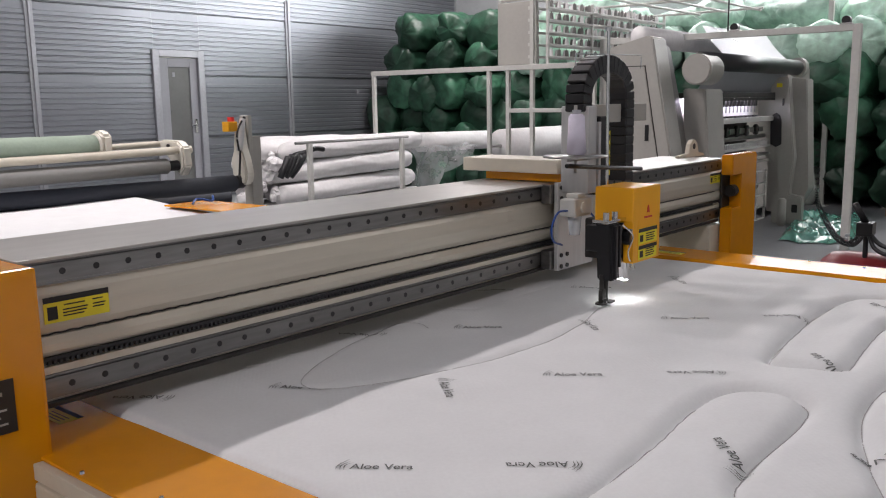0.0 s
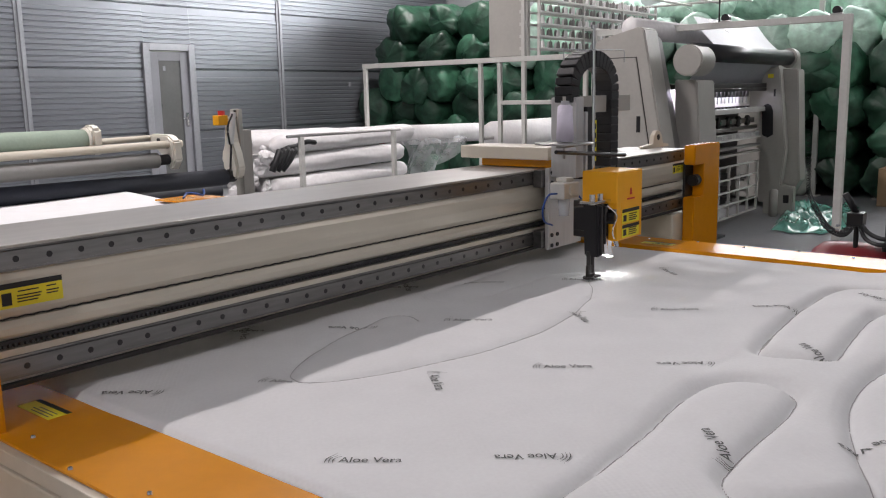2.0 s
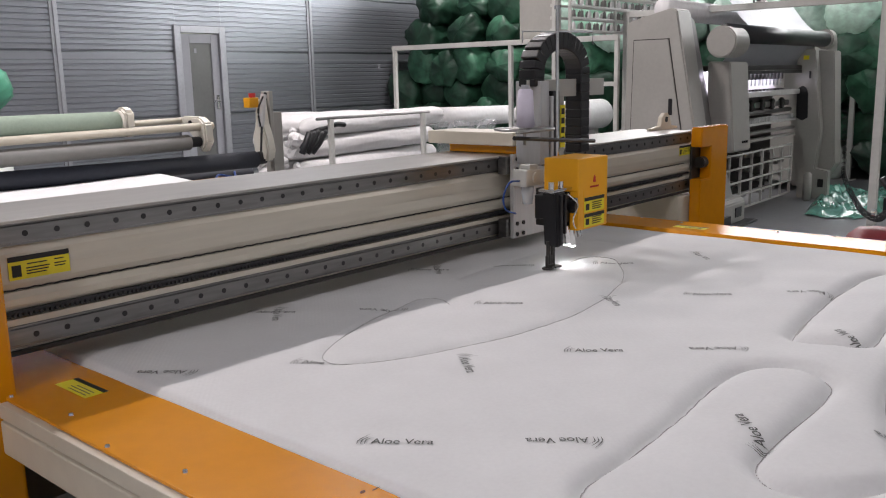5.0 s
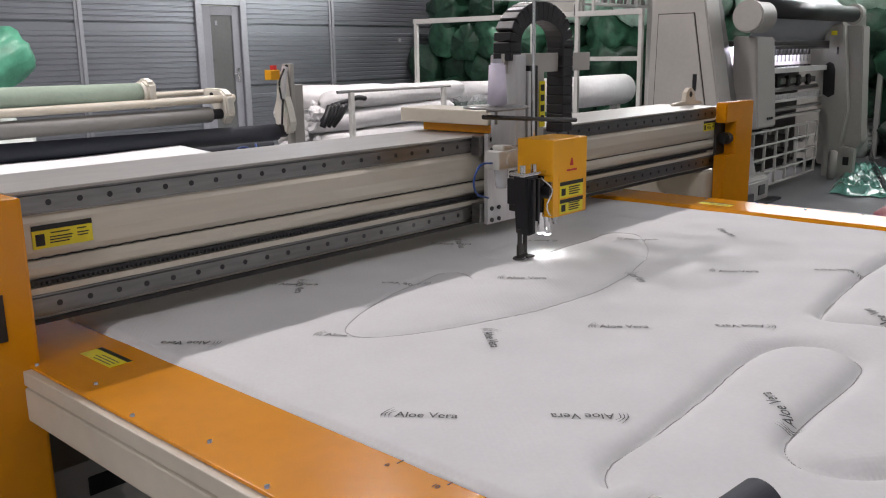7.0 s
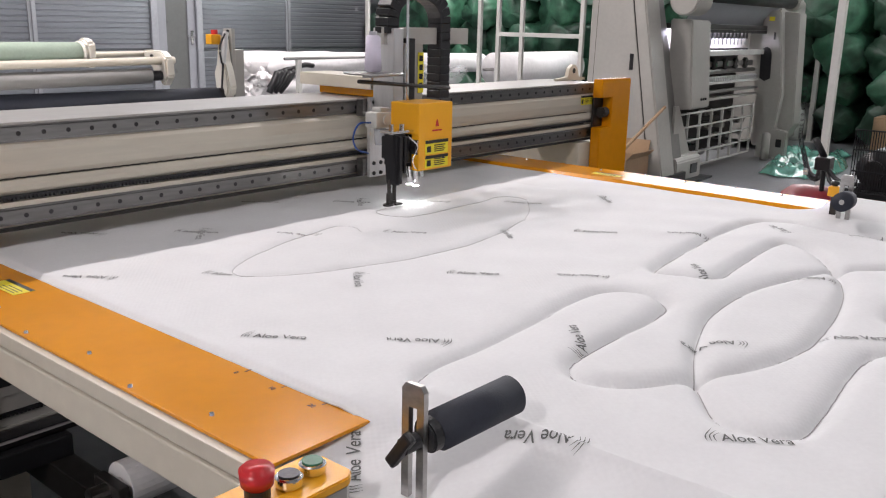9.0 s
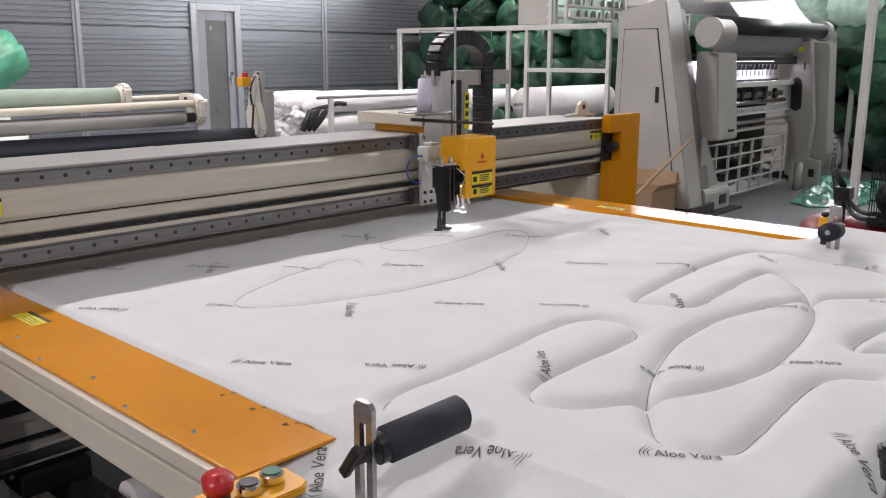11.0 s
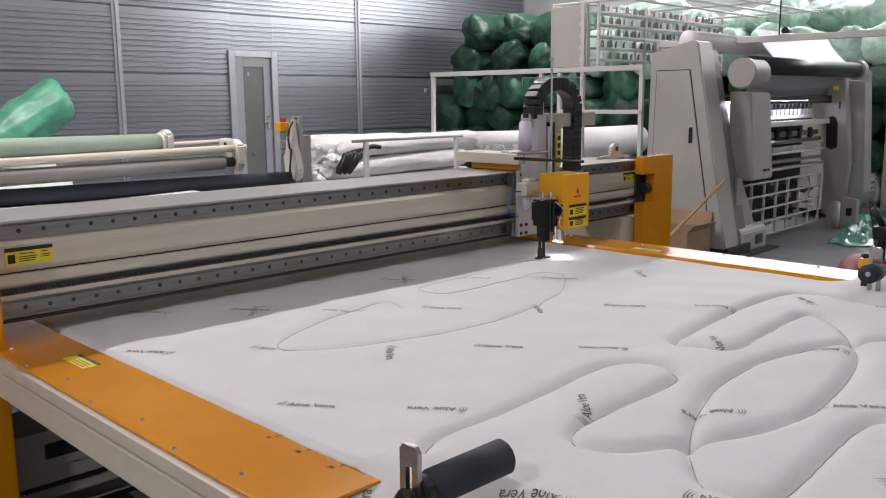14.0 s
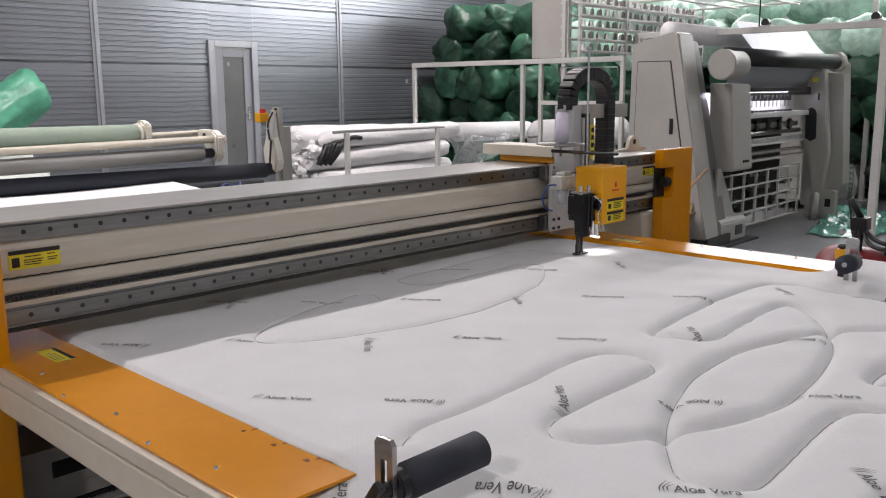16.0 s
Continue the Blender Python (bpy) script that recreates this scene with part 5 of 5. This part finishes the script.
part("foot_pad", box(XL + 0.24, XL + 1.0, 2.36, 2.75, 0.0, 0.02, 0.004), BLACK, mq)
ctrl = part("control_box", prism([(2.66, 0.66), (2.69, 1.48), (2.48, 1.47), (2.42, 0.68)], "x", XL + 0.48, XL + 0.90, 0.012), GREYPAINT, mq, "grey swing-out control box")
for k in range(3):
    part("button", cyl((XL + 0.70 + 0.05 * k, 2.44, 0.76), (XL + 0.70 + 0.05 * k, 2.415, 0.76), 0.012, 12), BLACK, ctrl)
cap = cyl((XL + 0.30, 2.50, 1.64), (XL + 0.62, 2.50, 1.64), 0.135, 48, bevel=0.012)
part("round_housing", cap, GREYPAINT, mq, "rounded grey bearing housing")


def qpart(name, bm, material, label="", smooth=False):
    """A part between the machine's two ends."""
    for v in bm.verts:
        v.co.x, v.co.y = 6.75 + (v.co.x - 7.1) * 0.89, v.co.y - 0.2
    return part(name, bm, material, mq, label, smooth)


XR = 9.85
qpart("dark_roller", cyl((7.1, 2.62, 1.56), (XR + 0.4, 2.62, 1.56), 0.075, 24), BLACK, "black feed roller", True)
qpart("roller_cap", cyl((XR + 0.4, 2.62, 1.56), (XR + 0.55, 2.62, 1.56), 0.10, 40, bevel=0.01), GREYPAINT)
qpart("white_roller", cyl((7.2, 3.25, 1.78), (XR + 0.3, 3.25, 1.78), 0.09, 24), CLOTH, "white cloth roller", True)
sh = grid(20, 20, lambda u, v: (7.9 + 2.2 * u + 0.5 * v, 2.66 + 0.42 * v, 1.62 + 0.30 * v - 0.03 * math.sin(math.pi * v)))
qpart("upper_sheet", sh, SHEET, "grey-white sheet running to the rollers", True)
sh = grid(20, 12, lambda u, v: (7.45 + 2.5 * u, 2.60 + 0.25 * v, 1.53 - 0.28 * v + 0.02 * math.sin(3 * u)))
qpart("lower_sheet", sh, SHEET, "grey-white sheet running into the needles", True)
part("needle_beam", box(6.86, 9.1, 2.50, 2.85, 1.265, 1.31, 0.008), DARK, mq, "dark needle beam")
part("needle_beam_lip", box(6.86, 9.1, 2.50, 2.515, 1.235, 1.264, 0.002), DARK, mq)
part("lit_panel", box(6.86, 9.1, 2.68, 2.70, 1.08, 1.264), OFFWHITE, mq, "white panel behind the needles")
part("led_strip", box(6.9, 8.7, 2.60, 2.64, 1.256, 1.264), GLOW, mq, "bright white strip light")
part("inner_back", box(6.86, 9.1, 2.80, 2.83, 0.12, 1.08), DARK, mq)
part("needle_bed", box(6.86, 9.08, 2.50, 2.72, 1.035, 1.08, 0.006), FRAME, mq, "white needle bed")
for i in range(17):
    x = 6.95 + 0.105 * i
    part("needle_clamp", box(x, x + 0.055, 2.555, 2.60, 1.185, 1.235, 0.006), DARK, mq)
    part("needle_bar", cyl((x + 0.028, 2.575, 1.13), (x + 0.028, 2.575, 1.19), 0.008, 8), CHROME, mq)
    part("presser_shoe", box(x + 0.01, x + 0.06, 2.54, 2.59, 1.083, 1.10, 0.005), DARK, mq)
for i in range(7):
    x = 7.0 + 0.29 * i
    part("pulley", cyl((x, 2.56, 0.955), (x, 2.60, 0.955), 0.052, 18, bevel=0.006), DARK, mq)
    part("pulley_hub", cyl((x, 2.55, 0.955), (x, 2.56, 0.955), 0.018, 14), CHROME, mq)
    part("pulley_arm", box(x + 0.05, x + 0.24, 2.58, 2.60, 0.93, 0.98, 0.004), STEEL, mq)
part("shaft", cyl((6.86, 2.60, 0.885), (9.08, 2.60, 0.885), 0.022, 14), STEEL, mq, "", True)
for z, m in ((0.80, FRAME), (0.72, GREYDARK), (0.655, GREYPAINT)):
    part("lower_bar", box(6.86, 9.08, 2.53, 2.62, z - 0.022, z, 0.004), m, mq)
bm = bmesh.new()
for i in range(44):
    x = 6.92 + 0.048 * i
    box(x, x + 0.026, 2.535, 2.58, 0.80, 0.845, 0.003, bm=bm, seg=1)
part("looper_row", bm, ALU, mq, "row of bright loopers")["kind"] = "stuff"
part("foot_wedge", prism([(6.74, 0.64), (6.82, 0.64), (7.20, 0.16), (7.20, 0.10), (6.74, 0.10)], "y", 2.45, 2.475, 0.004), GREYPAINT, mq, "grey slanted end plate")
gd = bmesh.new()
GX0, GX1 = 7.32, 9.60
for i in range(8):
    x = GX0 + (GX1 - GX0) * i / 7
    box(x - 0.009, x + 0.009, 2.72, 2.745, 0.06, 0.56, 0.002, bm=gd)
for j in range(5):
    z = 0.06 + 0.12 * j
    box(GX0, GX1, 2.718, 2.747, z, z + 0.013, 0.002, bm=gd)
qpart("guard_grid", gd, FRAME, "white guard grid along the floor")
bm = bmesh.new()
for i in range(60):
    x = rnd.uniform(GX0, GX1)
    z = rnd.choice((0.10, 0.22, 0.34, 0.46)) + rnd.uniform(0, 0.03)
    box(x, x + rnd.uniform(0.03, 0.09), 2.80 + rnd.uniform(0, 0.1), 2.93, z, z + rnd.uniform(0.015, 0.05), bm=bm)
qpart("mechanism", bm, STEEL, "bright metal mechanism behind the guard")["kind"] = "stuff"
arm = prism([(2.55, 1.46), (2.59, 0.67), (2.50, 0.63), (2.46, 0.56), (2.42, 0.31), (2.49, 0.27), (2.49, 0.0), (2.17, 0.0), (2.17, 0.28), (2.31, 0.30), (2.28, 0.58), (2.27, 0.66), (2.37, 1.46)], "x", 9.10, 9.22, 0.010)
part("right_arm", arm, GREYPAINT, mq, "grey right-hand arm")
part("arm_window", prism([(2.53, 0.80), (2.54, 1.04), (2.52, 1.09), (2.48, 1.11), (2.44, 1.09), (2.42, 1.04), (2.41, 0.80), (2.47, 0.77)], "x", 9.092, 9.1, 0.003), BLACK, mq, "dark oval cover")
part("arm_label", box(9.096, 9.1, 2.43, 2.49, 1.36, 1.40), LABEL, mq)
part("arm_handle", box(9.09, 9.1, 2.40, 2.42, 1.18, 1.25, 0.002), BLACK, mq)
part("foot_window", box(9.096, 9.1, 2.21, 2.27, 0.12, 0.20), BLACK, mq)
part("right_column", prism([(2.6, 0.1), (2.6, 1.46), (2.22, 1.44), (2.15, 0.34), (2.3, 0.1)], "x", 9.26, 9.50, 0.01), GREYPAINT, mq, "light grey column")
qpart("right_cabinet", prism([(3.6, 0.10), (3.6, 1.58), (2.75, 1.58), (2.70, 0.10)], "x", XR + 0.50, XR + 1.5, 0.012), GREYPAINT, "light grey end cabinet")
# the works between the two ends stand higher than the end block's foot
for o in mq.children:
    if o.name.split(".")[0] not in ("end_cabinet", "base", "cabinet_flank", "front_foot", "foot_opening", "foot_pad", "control_box", "round_housing"):
        for v in o.data.vertices:
            v.co.y, v.co.z = v.co.y + 0.08, v.co.z * 1.1
solid("floor_bollard", cyl((8.92, 2.40, 0), (8.92, 2.40, 0.30), 0.045, 16, bevel=0.012), GREYPAINT, "short grey capped post beside the quilting machine", "post", smooth=True)
for x, y in ((11.05, 2.55), (11.05, 1.75)):
    rp = thing("rack_post", (x, y, 0), "thin white steel post in front of the stacked rolls", "post", "rack posts")
    part("post", box(x - 0.03, x + 0.03, y - 0.03, y + 0.03, 0, 3.2, 0.004), FRAME, rp)
    part("base_plate", box(x - 0.08, x + 0.08, y - 0.08, y + 0.08, 0, 0.012, 0.002), FRAME, rp)

# foreground frame post
fp = thing("frame_post", (7.7, 1.45, 0), "white square frame with a cross bar and small rollers", "frame")
part("post", box(7.66, 7.73, 1.42, 1.49, 0.0, 2.02, 0.005), FRAME, fp)
part("cross_bar", box(7.665, 7.725, 1.49, 3.9, 1.96, 2.02, 0.004), FRAME, fp)
part("post", box(7.66, 7.73, 3.9, 3.97, 0.0, 2.02, 0.005), FRAME, fp)
for y in (1.55, 2.55):
    part("roller", cyl((7.665, y, 2.055), (7.725, y, 2.055), 0.038, 18), BLACK, fp)
    part("roller_fork", box(7.66, 7.73, y - 0.05, y + 0.05, 2.018, 2.032, 0.003), STEEL, fp)
part("cable", cyl((7.70, 2.62, 2.02), (7.70, 2.62, TOP), 0.008, 6), BLACK, fp)

# ---- on the floor: film, boxes, compressor, white cabinet ----
def film_at(u, v):
    lo, hi = 1.75 - 0.25 * math.sin(math.pi * min(1, 0.15 + u)), 2.10 + 0.45 * u
    x = 7.85 + 2.15 * u + 0.06 * math.sin(9 * v)
    fold = 1 - abs(noise.noise(Vector((u * 4, v * 3 + u * 2, 2)))) * 2.2
    fine = 1 - abs(noise.noise(Vector((u * 11, v * 7 - u * 5, 5)))) * 2
    edge = min(1, 8 * u, 8 * (1 - u), 8 * v, 8 * (1 - v))
    return (x, lo + (hi - lo) * v, 0.012 + edge * (0.085 * max(0, fold) ** 2 + 0.035 * max(0, fine)))


foil = solid("plastic_film", grid(70, 46, film_at), FOIL, "crumpled thin green plastic film on the floor", "plastic film", smooth=True)
bx2 = thing("cardboard_box", (10.5, 1.2, 0), "closed brown carton in front of the stacked rolls", "box")
part("carton", box(10.3, 10.7, 0.80, 1.64, 0.0, 0.44, 0.006), CARDBOARD, bx2)
part("tape", box(10.3 - 0.003, 10.70, 1.19, 1.25, 0.36, 0.443), SHEET, bx2)
bx1 = thing("cardboard_box", (6.1, 2.75, 0), "open cardboard box on the floor", "box")
cb = bmesh.new()
for q in ((5.86, 5.866, 2.55, 2.97), (6.294, 6.30, 2.55, 2.97), (5.867, 6.293, 2.55, 2.556), (5.867, 6.293, 2.964, 2.97)):
    box(*q, 0.006, 0.30, bm=cb)
box(5.86, 6.30, 2.55, 2.97, 0.0, 0.005, bm=cb)
part("carton", cb, CARDBOARD, bx1)
for pts, ax, u, v in (([(2.964, 0.301), (2.97, 0.301), (3.02, 0.43), (3.014, 0.432)], "x", 5.87, 6.29), ([(2.55, 0.301), (2.556, 0.301), (2.50, 0.36), (2.495, 0.357)], "x", 5.87, 6.29), ([(6.294, 0.301), (6.30, 0.301), (6.34, 0.43), (6.334, 0.432)], "y", 2.56, 2.96)):
    part("flap", prism(pts, ax, u, v), CARDBOARD, bx1)
solid("wooden_stick", cyl((4.60, 2.44, 0.02), (6.44, 2.50, 0.72), 0.014, 10), CARDBOARD, "thin wooden stick leaning on the cabinet", "stick")
bm = lumpy_roll(0.55, 0.17, 91, 0.55)
bmesh.ops.translate(bm, vec=(6.20, 3.98, 0.17), verts=bm.verts)
solid("film_bundle", bm, WHITEBAG, "crumpled whitish plastic bundle on the floor", "plastic film")

comp = thing("air_compressor", (4.6, 0.3, 0), "red air compressor tank with black motor and pump", "compressor")


def cpart(name, bm, material, label="", smooth=False):
    bmesh.ops.translate(bm, verts=bm.verts, vec=(-1.15, -0.34, 0.0))
    return part(name, bm, material, comp, label, smooth)


tk = bmesh.new()
prof_t = [(0.0, 0.02), (0.0, 0.09), (0.03, 0.15), (0.08, 0.19), (0.16, 0.20), (1.04, 0.20), (1.12, 0.19), (1.17, 0.15), (1.20, 0.09), (1.20, 0.02)]
rings = []
for u, r in prof_t:
    rings.append([tk.verts.new((5.75 + r * math.cos(a), 1.22 - u, 0.30 + r * math.sin(a))) for a in np.linspace(0, math.tau, 33)[:-1]])
for a, b in zip(rings, rings[1:]):
    for i in range(32):
        tk.faces.new((a[i], a[(i + 1) % 32], b[(i + 1) % 32], b[i]))
bmesh.ops.recalc_face_normals(tk, faces=tk.faces)
cpart("tank", tk, RED, "glossy red tank", True)
cpart("tank_plate", box(5.56, 5.562, 0.62, 0.85, 0.36, 0.39), SHEET)
for y in (1.05, 0.2):
    cpart("foot", box(5.62, 5.88, y - 0.03, y + 0.03, 0.0, 0.16, 0.004), RED)
cpart("platform", box(5.62, 5.90, 0.22, 0.80, 0.48, 0.52, 0.004), BLACK)
motor = cyl((5.62, 0.665, 0.645), (5.92, 0.665, 0.645), 0.105, 26, bevel=0.02)
cpart("motor", motor, BLACK, "black electric motor", True)
cpart("motor_foot", box(5.66, 5.88, 0.57, 0.76, 0.52, 0.56, 0.004), BLACK)
cpart("motor_pulley", cyl((5.575, 0.665, 0.645), (5.62, 0.665, 0.645), 0.055, 20, bevel=0.006), DARK)
cpart("pump", box(5.66, 5.88, 0.30, 0.53, 0.52, 0.70, 0.012), BLACK, "black pump crankcase")
for k in range(8):
    cpart("pump_fin", box(5.645, 5.895, 0.29, 0.54, 0.71 + 0.018 * k, 0.72 + 0.018 * k, 0.002, seg=1), BLACK)
cpart("pump_cylinder", box(5.68, 5.86, 0.32, 0.51, 0.69, 0.87, 0.006), BLACK)
fw = tube([(5.60, 0.415 + 0.125 * math.cos(a), 0.655 + 0.125 * math.sin(a)) for a in np.linspace(0, math.tau, 33)], 0.014, 8)
for a in (0.3, 1.55, 2.8, 4.05, 5.3):
    cyl((5.60, 0.415, 0.655), (5.60, 0.415 + 0.12 * math.cos(a), 0.655 + 0.12 * math.sin(a)), 0.010, 8, bm=fw)
cpart("flywheel", fw, BLACK, "black spoked flywheel", True)
cg = bmesh.new()
for k in range(40):
    y = 0.256 + 0.0133 * k
    cyl((5.555, y, 0.52), (5.555, y, 0.87), 0.0028, 5, bm=cg)
for z in (0.52, 0.64, 0.76, 0.87):
    cyl((5.555, 0.256, z), (5.555, 0.775, z), 0.005, 5, bm=cg)
cpart("belt_guard", cg, BLACK, "black wire belt guard")["kind"] = "stuff"
cpart("switch_stem", cyl((5.68, 0.95, 0.48), (5.68, 0.95, 0.62), 0.014, 12), BLACK)
cpart("pressure_switch", box(5.63, 5.73, 0.91, 0.995, 0.61, 0.685, 0.006), BLACK, "black pressure switch")
cpart("lever", tube([(5.68, 0.955, 0.68), (5.67, 0.985, 0.735), (5.66, 1.015, 0.79)], 0.019, 10), BLACK, "black lever handle", True)
cpart("hose", tube(spline([(5.65, 0.92, 0.62), (5.63, 0.87, 0.575), (5.6, 0.80, 0.555), (5.6, 0.74, 0.56)], 6), 0.013, 8), BLACK, "black pressure hose", True)
cpart("hose", tube(spline([(5.66, 0.93, 0.61), (5.62, 0.89, 0.55), (5.58, 0.82, 0.525), (5.58, 0.72, 0.53)], 6), 0.012, 8), BLACK, "black pressure hose", True)
for k in range(3):
    cpart("hose", tube(spline([(5.64, 0.30, 0.885), (5.60, 0.22, 0.88 - 0.01 * k), (5.6, 0.155 + 0.02 * k, 0.76), (5.62, 0.18 + 0.02 * k, 0.63), (5.65, 0.25, 0.585)], 6), 0.008, 8), BLACK, "black pressure hose", True)
cpart("cable", tube(spline([(5.66, 0.29, 0.885), (5.66, 0.20, 0.94), (5.68, 0.06, 0.945), (5.7, -0.08, 0.90), (5.7, -0.22, 0.80)], 6), 0.007, 6), BLACK, "", True)
cpart("gauge", cyl((5.60, 1.02, 0.60), (5.60, 1.04, 0.60), 0.020, 16), CHROME)
cpart("outlet_valve", box(5.66, 5.72, -0.03, 0.03, 0.48, 0.62, 0.006), DARK)
run = spline([(9.20, 2.14, 0.94), (9.18, 2.12, 0.70), (9.14, 2.10, 0.45), (8.9, 2.03, 0.30), (8.0, 1.72, 0.24), (6.6, 1.27, 0.28), (5.4, 0.88, 0.42), (4.56, 0.63, 0.62)], 110)
along = np.concatenate([[0], np.cumsum(np.linalg.norm(np.diff(run, axis=0), axis=1))])
coil = []
for s in np.arange(0, along[-1], 0.0075):
    p = [np.interp(s, along, run[:, k]) for k in range(3)]
    a = s * math.tau / 0.062
    coil.append((p[0] + 0.012 * math.sin(a), p[1] + 0.022 * math.cos(a), p[2] + 0.022 * math.sin(a)))
solid("coiled_hose", tube(coil, 0.0028, 4), BLACK, "thin coiled black air hose from machine to compressor", "hose", smooth=True)

wc = thing("white_electric_cabinet", (7.6, -0.3, 0), "tall off-white steel cabinet with a red edge", "cabinet")
part("body", box(7.4, 8.4, -1.2, 0.40, 0.0, 2.0, 0.01), OFFWHITE, wc)
part("door", box(7.385, 7.40, -1.1, 0.27, 0.12, 1.90, 0.004), OFFWHITE, wc)
part("red_edge", box(7.382, 7.402, 0.385, 0.405, 0.0, 2.0, 0.002), ESTOP, wc, "red edge strip")
part("maker_bar", box(7.378, 7.384, -0.25, 0.0, 1.60, 1.63), NAVY, wc)

# ---- the hall lies turned by two degrees against the quilting table ----
HALL = pose(0.015, 0.014, 0, 0, 0, 1.93)
MACHINE = (cam, table, ticking, gantry, front_roller, clamp, pb, fb, rb, under)
for ob in list(scene.collection.all_objects):
    if ob.parent is None and ob not in MACHINE and not ob.name.startswith(("edge_roller", "ground_rail")):
        ob.matrix_basis = HALL @ ob.matrix_basis

# ---- what moves ----
GANTRY_ROWS = [(t, y + 0.270) for t, x, y in SEWN]
HEAD_ROWS = [(t, x) for t, x, y in SEWN]


def motions():
    walk(gantry, [(t, pose(1.3, y, 0)) for t, y in GANTRY_ROWS])
    walk(head, [(t, pose(x, 0, 0)) for t, x in HEAD_ROWS])
    # each new stitch, with its painted crease shade, is drawn up through the cloth as the needle passes
    for t0, t1, thread in NEW_STITCHES:
        rows = [(0, pose(0, 0, -0.012))]
        rows += [(t0 + 0.1, pose(0, 0, -0.012)), (t1, pose(0, 0, 0))]
        if t1 < 16:
            rows.append((16, pose(0, 0, 0)))
        walk(thread, rows)


motions()
